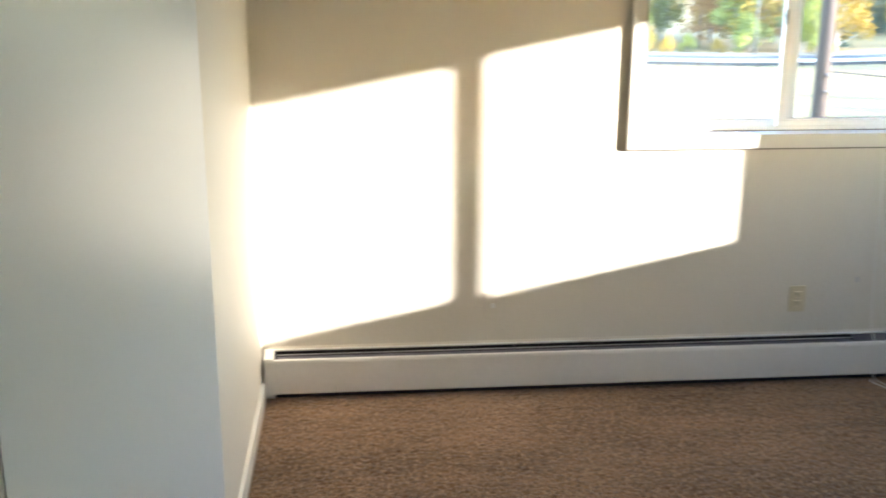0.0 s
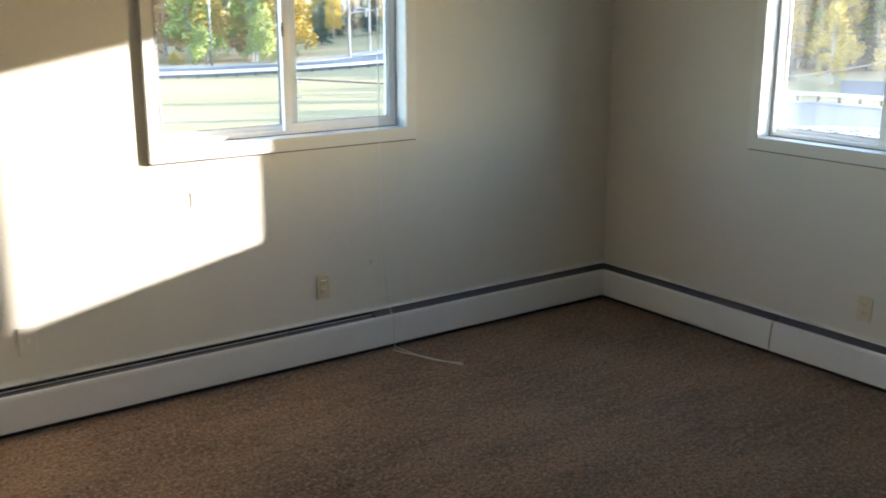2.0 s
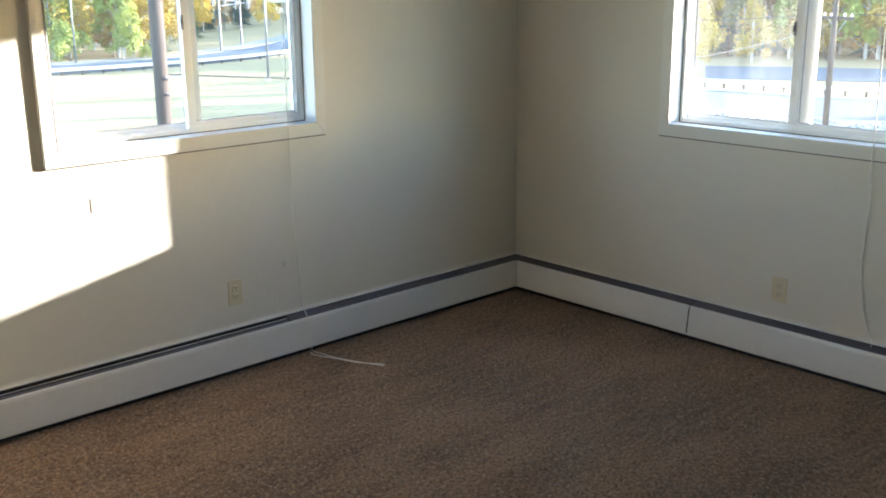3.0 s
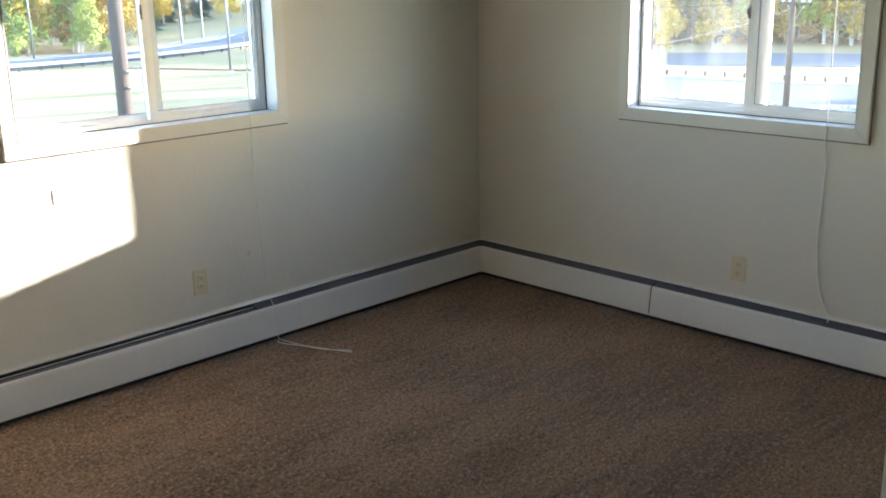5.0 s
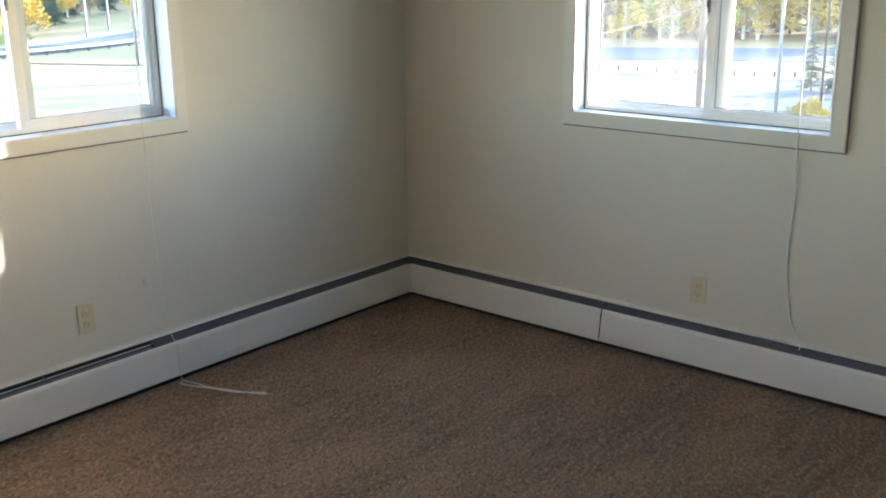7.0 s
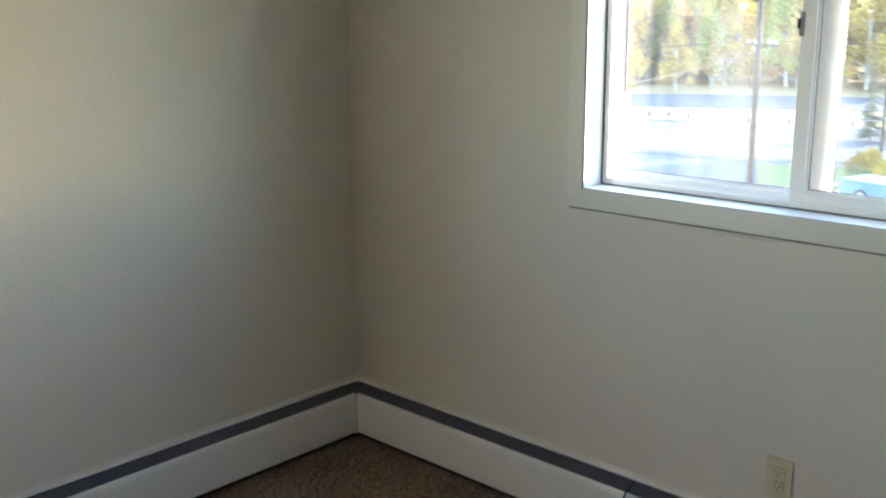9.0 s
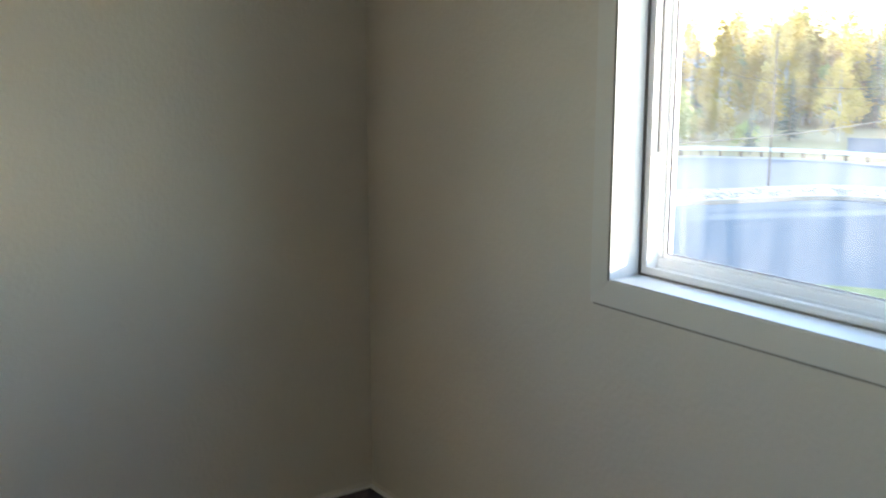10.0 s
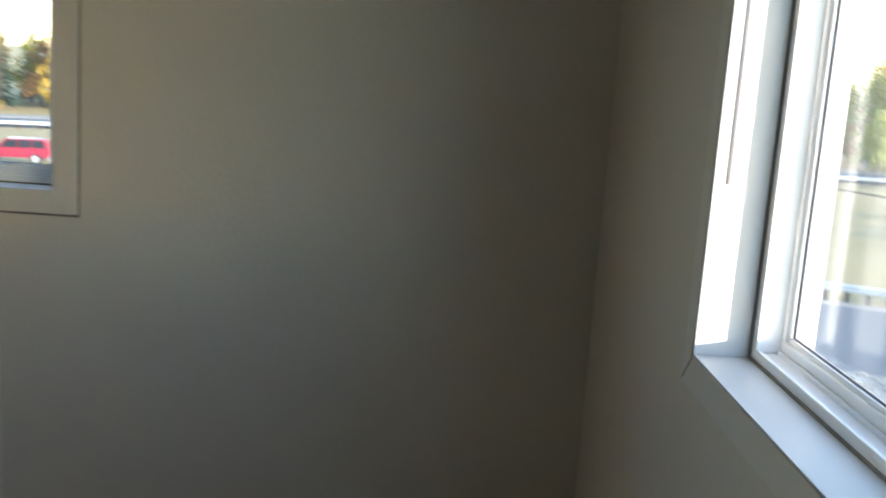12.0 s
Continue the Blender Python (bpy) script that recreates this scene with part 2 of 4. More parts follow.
# ---- the room ----
def carpet_material():
    mat = bpy.data.materials.new("carpet")
    mat.use_nodes = True
    nt = mat.node_tree
    b = nt.nodes["Principled BSDF"]
    b.inputs["Roughness"].default_value, b.inputs["Specular IOR Level"].default_value = 0.95, 0.1
    b.inputs["Sheen Weight"].default_value, b.inputs["Sheen Roughness"].default_value = 0.25, 0.5
    co = nt.nodes.new("ShaderNodeTexCoord")
    def noise_of(scale, detail, stretch=(1, 1, 1), turn=0.0):
        mp = nt.nodes.new("ShaderNodeMapping")
        mp.inputs["Scale"].default_value, mp.inputs["Rotation"].default_value = stretch, (0, 0, radians(turn))
        nt.links.new(co.outputs["Object"], mp.inputs[0])
        nz = nt.nodes.new("ShaderNodeTexNoise")
        nz.inputs["Scale"].default_value, nz.inputs["Detail"].default_value = scale, detail
        nt.links.new(mp.outputs[0], nz.inputs["Vector"])
        return nz.outputs["Fac"]
    def mixed(a, other, fac, lo, hi, amount):
        rg = nt.nodes.new("ShaderNodeMapRange")
        rg.inputs[1].default_value, rg.inputs[2].default_value, rg.inputs[4].default_value = lo, hi, amount
        nt.links.new(fac, rg.inputs[0])
        mx = nt.nodes.new("ShaderNodeMix")
        mx.data_type = "RGBA"
        nt.links.new(rg.outputs[0], mx.inputs["Factor"])
        if isinstance(a, tuple):
            mx.inputs["A"].default_value = a
        else:
            nt.links.new(a, mx.inputs["A"])
        mx.inputs["B"].default_value = other
        return mx.outputs["Result"]
    c = mixed((0.275, 0.158, 0.082, 1), (0.134, 0.073, 0.036, 1), noise_of(1.6, 4, (1, 2.6, 1), 35), 0.38, 0.60, 0.9)   # brushed pile
    c = mixed(c, (0.131, 0.070, 0.034, 1), noise_of(0.8, 3, (1, 1.5, 1), 20), 0.45, 0.62, 0.4)                        # trodden patches
    c = mixed(c, (0.31, 0.192, 0.107, 1), noise_of(6, 4, (0.5, 5, 1), 35), 0.46, 0.66, 0.55)                                # vacuum strokes
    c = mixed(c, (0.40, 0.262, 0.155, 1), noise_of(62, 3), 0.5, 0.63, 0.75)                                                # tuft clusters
    c = mixed(c, (0.07, 0.04, 0.022, 1), noise_of(85, 3), 0.49, 0.62, 0.75)                                              # shadow between tufts, painted as dark specks
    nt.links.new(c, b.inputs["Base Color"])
    bp = nt.nodes.new("ShaderNodeBump")
    bp.inputs["Strength"].default_value, bp.inputs["Distance"].default_value = 0.9, 0.006
    nt.links.new(noise_of(150, 3), bp.inputs["Height"])
    nt.links.new(bp.outputs[0], b.inputs["Normal"])
    return mat


CARPET = carpet_material()
X_LEFT, Y_C, CEILING = -4.05, -2.78, 2.44


def carpet():
    """The carpet: a pile that is uneven by some millimetres where the room is seen."""
    nx, ny, x0, y0, x1, y1 = 560, 390, -4.06, -2.75, 0.0, 0.0
    rng = np.random.default_rng(4)
    gx, gy = np.meshgrid(np.linspace(x0, x1, nx), np.linspace(y0, y1, ny))
    z = rng.normal(0, 0.003, gx.shape) + 0.0015 * np.sin(gx * 9 + 3 * np.sin(gy * 5))
    z[0, :], z[-1, :], z[:, 0], z[:, -1] = 0, 0, 0, 0
    co = np.stack([gx, gy, z], -1).reshape(-1, 3)
    i = np.arange(nx * ny).reshape(ny, nx)
    quads = np.stack([i[:-1, :-1], i[:-1, 1:], i[1:, 1:], i[1:, :-1]], -1).reshape(-1, 4)
    me = bpy.data.meshes.new("floor")
    me.from_pydata(co.tolist(), [], quads.tolist())
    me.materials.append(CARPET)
    me.polygons.foreach_set("use_smooth", [True] * len(me.polygons))
    tagged(new("floor", me), "brown cut-pile carpet with brushed vacuum streaks", "floor", kind="structure")
    bm = box(-4.35, 0.0, -5.2, -2.75, -0.02, 0.0)
    box(-4.35, -4.06, -2.75, -1.98, -0.02, 0.0, bm=bm)
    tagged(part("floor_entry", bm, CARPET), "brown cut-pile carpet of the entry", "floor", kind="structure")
    tagged(part("floor_slab", box(-4.47, 0.16, -5.32, 0.16, -0.32, -0.03), CONCRETE), "concrete floor slab under the carpet", "floor", kind="structure")


def wall(name, bm, label):
    return tagged(part(name, bm, WALL), label, "wall", kind="structure")


def wall_with_opening(along, a, b, t0, t1, o0, o1, z0, z1):
    """A wall from a to b along x or y, t0 to t1 thick, with an opening o0 to o1, z0 to z1."""
    bm = bmesh.new()
    for s0, s1, h0, h1 in ((a, o0, 0, CEILING), (o1, b, 0, CEILING), (o0, o1, 0, z0), (o0, o1, z1, CEILING)):
        if along == "x":
            box(s0, s1, t0, t1, h0 - 0.03 if h0 == 0 else h0, h1, bm=bm)
        else:
            box(t0, t1, s0, s1, h0 - 0.03 if h0 == 0 else h0, h1, bm=bm)
    return bm


W1 = (-2.522, -1.345, 1.053, 2.11)       # opening in the north wall: x, x, z, z
W2 = (-2.085, -0.990, 1.008, 2.045)          # opening in the east wall: y, y, z, z
carpet()
LABEL_W = "off-white painted wall with a light roller texture"
wall("wall_north", wall_with_opening("x", -4.47, 0.16, 0.0, 0.16, W1[0], W1[1], W1[2], W1[3]), LABEL_W)
wall("wall_east", wall_with_opening("y", -5.32, 0.0, 0.0, 0.16, W2[0], W2[1], W2[2], W2[3]), LABEL_W)
wall("wall_west", box(X_LEFT - 0.12, X_LEFT, -1.98, 0.0, -0.03, CEILING), LABEL_W)
wall("wall_west_return", box(-4.35, X_LEFT - 0.12, -1.98, -1.86, -0.03, CEILING), LABEL_W)
wall("wall_entry_west", box(-4.47, -4.35, -5.32, 0.0, -0.03, CEILING), LABEL_W)
wall("wall_entry_jamb", box(-4.35, -4.118, -2.80, -2.69, -0.03, CEILING), LABEL_W)
wall("wall_south_closet", box(-1.27, 0.0, -2.90, Y_C, -0.03, CEILING), LABEL_W)
wall("wall_closet_side", box(-1.27, -1.15, -5.2, -2.90, -0.03, CEILING), LABEL_W)
wall("wall_south", box(-4.35, 0.0, -5.32, -5.2, -0.03, CEILING), LABEL_W)
tagged(part("ceiling", box(-4.47, 0.16, -5.32, 0.16, CEILING, CEILING + 0.2), CEIL), "white painted ceiling", "ceiling", kind="structure")


def skirting(name, bm):
    return tagged(part(name, bm, TRIM), "white painted wooden baseboard along the carpet", "baseboard", kind="structure")


skirting("baseboard", prism([(X_LEFT, 0), (X_LEFT + 0.013, 0), (X_LEFT + 0.013, 0.068), (X_LEFT + 0.008, 0.078), (X_LEFT, 0.08)], "y", -1.98, -0.085))
skirting("baseboard", prism([(Y_C, 0), (Y_C + 0.014, 0), (Y_C + 0.014, 0.068), (Y_C + 0.009, 0.078), (Y_C, 0.08)], "x", -1.27, 0.0))


# ---- windows ----
def window(name, W, z0, z1, m, label):
    """A sliding window seen from inside: u to the right, v outwards. The right sash runs inside of the left pane."""
    root = tagged(empty(name), label, "window", kind="structure")
    root.matrix_world = m
    cw = 0.055
    def mitred(pts):
        bm = bmesh.new()
        lo = [bm.verts.new((u, -0.022, z)) for u, z in pts]
        hi = [bm.verts.new((u, -0.0005, z)) for u, z in pts]
        bm.faces.new(lo)
        bm.faces.new(hi[::-1])
        for k in range(4):
            bm.faces.new([lo[k], hi[k], hi[(k + 1) % 4], lo[(k + 1) % 4]])
        bmesh.ops.recalc_face_normals(bm, faces=bm.faces[:])
        bmesh.ops.bevel(bm, geom=bm.edges[:], offset=0.0022, segments=2, affect="EDGES")
        return bm
    o = ((-cw, z0 - cw), (W + cw, z0 - cw), (W + cw, z1 + cw), (-cw, z1 + cw))
    i = ((0, z0), (W, z0), (W, z1), (0, z1))
    for k in range(4):
        n = (k + 1) % 4
        part("casing", mitred([o[k], o[n], i[n], i[k]]), TRIM, root)
    # shade line below and right of the casing, drawn as dark strips
    part("caulk_shade_line", box(-cw - 0.002, W + cw + 0.002, -0.009, -0.0005, z0 - cw - 0.0075, z0 - cw - 0.0003, 0.001), CAULK_SHADE, root, "dark strip standing in for the shade line under the casing")
    part("caulk_shade_line", box(W + cw + 0.0003, W + cw + 0.003, -0.009, -0.0005, z0 - cw, z1 + cw, 0.0008), CAULK_SHADE, root)
    j = 0.003
    for a in ((0.0004, W - 0.0004, z0 + 0.0004, z0 + j), (0.0004, W - 0.0004, z1 - j, z1 - 0.0004), (0.0004, j, z0 + j, z1 - j), (W - j, W - 0.0004, z0 + j, z1 - j)):
        part("jamb", box(a[0], a[1], -0.0225, 0.060, a[2], a[3], 0.0008), JAMB, root)
    part("caulk_shade_line", box(-0.0035, 0.0002, -0.0235, -0.020, z0 - 0.001, z1, 0.0008), CAULK_SHADE, root)
    zb, zt = z0 + j, z1 - j
    part("gap_seal", box(j - 0.002, W - j + 0.002, 0.0595, 0.0635, zb - 0.002, zb + 0.004), CAULK_SHADE, root, "dark dirty gap along the frame")
    for a in ((j - 0.002, j + 0.004), (W - j - 0.004, W - j + 0.002)):
        part("gap_seal", box(a[0], a[1], 0.0595, 0.0635, zb + 0.004, zt), CAULK_SHADE, root)
    f = 0.011                    # the slim vinyl frame: channel, and a raised lip along the room side
    part("window_frame", box(j, W - j, 0.063, 0.15, zb, zb + f, 0.002), VINYL, root)
    for a in ((j, W - j, zt - f, zt), (j, j + f, zb + f, zt - f), (W - j - f, W - j, zb + f, zt - f)):
        part("frame_rail", box(a[0], a[1], 0.063, 0.15, a[2], a[3], 0.002), VINYL, root)
    lip = f + 0.008
    for a in ((j, W - j, zb + f - 0.002, zb + lip), (j + f - 0.002, j + lip, zb + lip, zt - f), (W - j - lip, W - j - f + 0.002, zb + lip, zt - f)):
        part("frame_lip", box(a[0], a[1], 0.0635, 0.0695, a[2], a[3], 0.0018), VINYL, root)
    part("track", box(j + f, W - j - f, 0.100, 0.104, zb + f - 0.001, zb + f + 0.007, 0.001), VINYL, root)
    def sash(nm, u0, u1, v0, v1, w, wr, wb, lbl, glass=GLASS):
        """A sash u0 to u1 with stiles w and wr wide and a bottom rail wb high."""
        lo_, hi_ = zb + f, zt - f
        s = part(nm, box(u0, u1, v0, v1, lo_, lo_ + wb, 0.003), VINYL, root, lbl)
        for a in ((u0, u1, hi_ - w, hi_), (u0, u0 + w, lo_ + wb, hi_ - w), (u1 - wr, u1, lo_ + wb, hi_ - w)):
            part("sash_rail", box(a[0], a[1], v0, v1, a[2], a[3], 0.003), VINYL, s)
        vm = v0 + 0.6 * (v1 - v0)
        g = part("pane", box(u0 + w - 0.004, u1 - wr + 0.004, vm, vm + 0.003, lo_ + wb - 0.004, hi_ - w + 0.004), glass, s, "dusty glass pane with faint streaks")
        g.visible_shadow = False
        for d, b, m in ((0.010, 0.006, VINYL), (0.004, 0.0085, SEAL)):
            for a in ((u0 + w, u1 - wr, lo_ + wb, lo_ + wb + b), (u0 + w, u0 + w + b, lo_ + wb + b, hi_ - w), (u1 - wr - b, u1 - wr, lo_ + wb + b, hi_ - w)):
                part("glazing_bead" if m is VINYL else "gasket", box(a[0], a[1], vm - d, vm - d + 0.0045 if m is VINYL else vm - 0.0005, a[2] - 0.001, a[3] + 0.001, 0.001), m, s)
        return s
    mid = W * 0.508
    sash("fixed_sash", j + f - 0.003, mid + 0.078, 0.105, 0.131, 0.012, 0.066, 0.022, "white vinyl outer sash", GLASS_DUSTY)
    sash("sliding_sash", mid - 0.004, W - j - f + 0.003, 0.071, 0.099, 0.036, 0.027, 0.030, "white vinyl inner sliding sash")
    zl = (zb + zt) / 2 - 0.07
    lk = part("latch", box(mid - 0.008, mid + 0.003, 0.0655, 0.0745, zl - 0.03, zl + 0.03, 0.003), SEAL, root, "worn grey sash latch")
    part("latch_lever", box(mid - 0.011, mid - 0.003, 0.061, 0.068, zl - 0.010, zl + 0.014, 0.002), BRACKET, lk)
    return root


window("window_1", W1[1] - W1[0], W1[2], W1[3], pose(W1[0], 0, 0), "white vinyl sliding window with mitred off-white casing, half sunlit")
window("window_2", W2[1] - W2[0], W2[2], W2[3], pose(0, W2[1], 0, 0, 0, -90), "white vinyl sliding window with mitred off-white casing, backlit")


# ---- open door ----
def open_door(hinge, free):
    root = tagged(empty("door_1"), "white semi-gloss flush door standing open beside the wall", "door", kind="structure")
    d = Vector(free) - Vector(hinge)
    root.matrix_world = Matrix.Translation((*hinge, 0)) @ pose(0, 0, 0, 0, 0, math.degrees(math.atan2(d.y, d.x)))
    L = d.length
    part("door_slab", box(0.0, L, 0.0, 0.035, 0.015, 2.035, 0.002), DOOR, root)
    for z in (0.25, 1.02, 1.8):
        part("hinge", tube([(-0.006, 0.04, z - 0.045), (-0.006, 0.04, z + 0.045)], 0.006), SCREW, root, "small metal butt hinge")


open_door((-4.115, -2.70), (-3.962, -1.90))


# ---- baseboard heaters ----
def heater(axis, start, end, joints, raised, ends):
    """A fin-tube baseboard heater along x (against y = 0) or along y (against x = 0); start nearer the corner.
    Where the damper is raised a black slot shows behind its pale edge; elsewhere the blade closes the slot."""
    root = tagged(empty("baseboard_heater"), "cream enamelled baseboard heater with a dark top slot", "heater", group="baseboard heaters")
    P = lambda pts: [(-d, z) for d, z in pts]
    lo, hi = min(start, end), max(start, end)
    part("back_plate", prism(P([(0.001, 0.02), (0.005, 0.02), (0.005, 0.186), (0.018, 0.189), (0.018, 0.194), (0.001, 0.194)]), axis, lo, hi), HEATER, root, "cream sheet-metal back plate with a folded lip")
    # a black sheet over the back plate keeps the slot in painted shade
    part("back_liner", prism(P([(0.0055, 0.03), (0.0085, 0.03), (0.0085, 0.185), (0.0055, 0.185)]), axis, lo + 0.01, hi - 0.01), DARK, root, "near-black sheet standing in for the shade in the slot")
    part("heating_element", prism(P([(0.009, 0.04), (0.066, 0.04), (0.066, 0.125), (0.009, 0.125)]), axis, lo + 0.01, hi - 0.01), DARK, root, "dark finned heating element")
    # a black block draws the shade between panel and carpet
    part("carpet_gap", prism(P([(0.006, 0.004), (0.060, 0.004), (0.060, 0.034), (0.006, 0.034)]), axis, lo + 0.01, hi - 0.01), DARK, root, "near-black block standing in for the shade under the heater")
    part("caulk_bead", prism(P([(0.0005, 0.1942), (0.006, 0.1942), (0.0025, 0.2), (0.0005, 0.203)]), axis, lo, hi - 0.002), WALL, root, "uneven painted caulk bead on the wall")
    cuts = sorted([lo, min(hi, -0.0765), *joints])
    panel = [(0.060, 0.030), (0.071, 0.0235), (0.0765, 0.027), (0.0785, 0.06), (0.0775, 0.158), (0.0745, 0.1695), (0.066, 0.1725), (0.066, 0.170), (0.0725, 0.167), (0.0755, 0.157), (0.0765, 0.06), (0.0745, 0.0295)]
    for a, b in zip(cuts, cuts[1:]):
        bm = prism(P(panel), axis, a + 0.0022, b - 0.0022 if b in joints else b)
        for v in bm.verts:          # panel ends hang a little askew at a joint
            k = 0 if axis == "x" else 1
            for c in joints:
                if abs(v.co[k] - c) < 0.004:
                    v.co[k] += (0.10 - v.co.z) * 0.07 + (0.0012 if v.co[k] > c else -0.0012)
        part("front_panel", bm, HEATER, root)
    spans = sorted([lo, hi - 0.02, *joints, *[e for r in raised for e in r]])
    for a, b in zip(spans, spans[1:]):
        up = any(r[0] <= (a + b) / 2 <= r[1] for r in raised)
        blade = [(0.038, 0.1725), (0.064, 0.166), (0.064, 0.168), (0.038, 0.1745)] if up else [(0.017, 0.1845), (0.064, 0.167), (0.064, 0.169), (0.017, 0.1865)]
        part("damper", prism(P(blade), axis, a + 0.003, b - 0.003), DAMPER, root, "blue-grey damper blade")
        if up:
            part("damper_edge", prism(P([(0.031, 0.1765), (0.038, 0.1785), (0.038, 0.1815), (0.031, 0.1795)]), axis, a + 0.003, b - 0.003), HEATER, root, "pale edge of the raised damper")
    for s in ends:
        part("end_cap", prism(P([(0.0, 0.01), (0.079, 0.01), (0.081, 0.06), (0.080, 0.162), (0.075, 0.177), (0.02, 0.195), (0.0, 0.195)]), axis, s - 0.02, s + 0.02), HEATER, root, "cream end cap")
    n = int((hi - lo) / 0.9)
    for k in range(1, n):
        s = lo + (hi - lo) * k / n
        part("bracket", prism(P([(0.010, 0.1875), (0.066, 0.1705), (0.066, 0.1735), (0.010, 0.1905)]), axis, s - 0.003, s + 0.003), DAMPER, root, "thin metal bracket")
    return root


heat_n = heater("x", -0.0, X_LEFT + 0.03, [], [(X_LEFT + 0.06, -1.56)], [X_LEFT + 0.03])
heat_e = heater("y", -0.0, Y_C + 0.016, [-1.192], [], [])
part("corner_strip", box(-0.0855, -0.0755, -0.0815, -0.0755, 0.024, 0.171, 0.002), HEATER, heat_n, "narrow inside-corner cover strip")


# ---- outlets, cords, small things ----
def duplex_outlet(m, plate, label, painted=False):
    root = tagged(empty("wall_outlet"), label, "outlet", group="wall outlets")
    part("cover_plate", box(-0.035, 0.035, -0.0055, -0.0005, -0.057, 0.057, 0.0022), plate, root)
    for z in (-0.0195, 0.0195):
        f = part("receptacle", box(-0.0165, 0.0165, -0.0085, -0.005, z - 0.0135, z + 0.0135, 0.003), plate, root)
        if not painted:
            for x, w, h in ((-0.006, 0.0011, 0.0042), (0.006, 0.0011, 0.0034)):
                part("slot", box(x - w, x + w, -0.009, -0.0083, z + 0.002 - h, z + 0.002 + h), SLOT, f)
            part("ground_hole", tube([(0, -0.009, z - 0.008), (0, -0.0083, z - 0.008)], 0.0024), SLOT, f)
    part("screw", tube([(0, -0.0068, 0), (0, -0.005, 0)], 0.0032), SCREW, root)
    root.matrix_world = m
    return root


duplex_outlet(pose(-1.803, 0, 0.350), IVORY, "ivory plastic duplex outlet on the off-white wall")
duplex_outlet(pose(0, -1.605, 0.326, 0, 0, -90), IVORY, "ivory plastic duplex outlet under the window")


def phone_jack(m):
    root = tagged(empty("phone_jack"), "white painted phone jack plate low on the wall", "wall plate")
    part("cover_plate", box(-0.035, 0.035, -0.006, -0.0005, -0.057, 0.057, 0.0022), WALL, root)
    part("socket", box(-0.009, 0.009, -0.011, -0.0055, -0.008, 0.012, 0.002), WHITE_PLASTIC, root)
    root.matrix_world = m


phone_jack(pose(-3.105, 0, 0.355))
bm = box(-0.005, 0.005, -0.0035, -0.0005, -0.03, 0.03, 0.001)
cl = tagged(part("cord_cleat", bm, WALL), "small painted cord cleat on the wall below the window", "cord cleat")
cl.location = (-2.405, 0, 0.83)


def scuff(x, z, w, h):
    rng = random.Random(3)
    bm = bmesh.new()
    ring = [bm.verts.new((x + w * math.cos(a) * rng.uniform(0.6, 1.1), -0.0012, z + h * math.sin(a) * rng.uniform(0.6, 1.1))) for a in [k * math.pi / 7 for k in range(14)]]
    bm.faces.new(ring)
    tagged(part("wall_scuff", bm, SCUFF), "grey scuff mark on the painted wall", "scuff", kind="structure")


scuff(-1.543, 0.427, 0.011, 0.018)


def pull_cord(name, points, radius, label, tassel=None):
    root = tagged(empty(name), label, "cord")
    part("cord_line", tube(smooth_path(points), radius, 6), CORD, root, smooth=True)
    if tassel:
        part("cord_end", tube([tassel, (tassel[0], tassel[1], tassel[2] - 0.02)], [0.003, 0.006], 8), WHITE_PLASTIC, root, "small plastic cord end", smooth=True)


# the cord of the north window falls over the heater on to the carpet
pull_cord("pull_string", [(-1.502, -0.024, 2.05), (-1.501, -0.025, 1.5), (-1.499, -0.025, 1.0), (-1.488, -0.012, 0.7), (-1.479, -0.018, 0.42), (-1.474, -0.03, 0.24), (-1.472, -0.055, 0.188), (-1.471, -0.0765, 0.168), (-1.470, -0.0815, 0.15), (-1.469, -0.0815, 0.07), (-1.467, -0.082, 0.026), (-1.466, -0.092, 0.011), (-1.455, -0.15, 0.009), (-1.437, -0.235, 0.009), (-1.405, -0.33, 0.010), (-1.372, -0.41, 0.010), (-1.346, -0.465, 0.009)], 0.0018, "thin white blind cord trailing over the heater on to the carpet")
pull_cord("pull_string", [(-1.478, -0.098, 0.010), (-1.492, -0.115, 0.009), (-1.476, -0.165, 0.0085), (-1.445, -0.245, 0.010), (-1.408, -0.35, 0.011), (-1.352, -0.43, 0.011), (-1.332, -0.455, 0.009)], 0.0022, "loose white cord end lying on the brown carpet")
# the cord of the east window hangs down the wall
pull_cord("pull_string", [(-0.024, -1.968, 2.0), (-0.026, -1.969, 1.4), (-0.026, -1.97, 0.95), (-0.012, -1.97, 0.86), (-0.008, -1.969, 0.75), (-0.007, -1.963, 0.62), (-0.006, -1.962, 0.5), (-0.007, -1.975, 0.38), (-0.008, -1.995, 0.29), (-0.012, -2.025, 0.225), (-0.022, -2.045, 0.2), (-0.04, -2.05, 0.185)], 0.0024, "thin grey-white blind cord hanging down the wall to the heater")


def blind_wand(x, y, z0, z1):
    root = tagged(empty("blind_wand"), "thin grey plastic blind wand hanging beside the window", "blind wand")
    part("rod", tube([(x, y, z0), (x, y, z1)], 0.004, 6), WAND, root)
    part("hook", tube([(x, y, z1), (x, y + 0.004, z1 + 0.02), (x + 0.02, y + 0.004, z1 + 0.028), (-0.012, y, z1 + 0.028)], 0.002, 6), SCREW, root)


blind_wand(-0.043, -1.131, 1.283, 2.0)

# ---- outside ----
GZ = -6.4


def polar(az, r, z=0.0):
    """A place outside by its bearing (degrees from +y towards +x) and distance."""
    a = radians(az)
    return Vector((-0.7 + r * math.sin(a), -2.2 + r * math.cos(a), GZ + relief(az, r) + z))


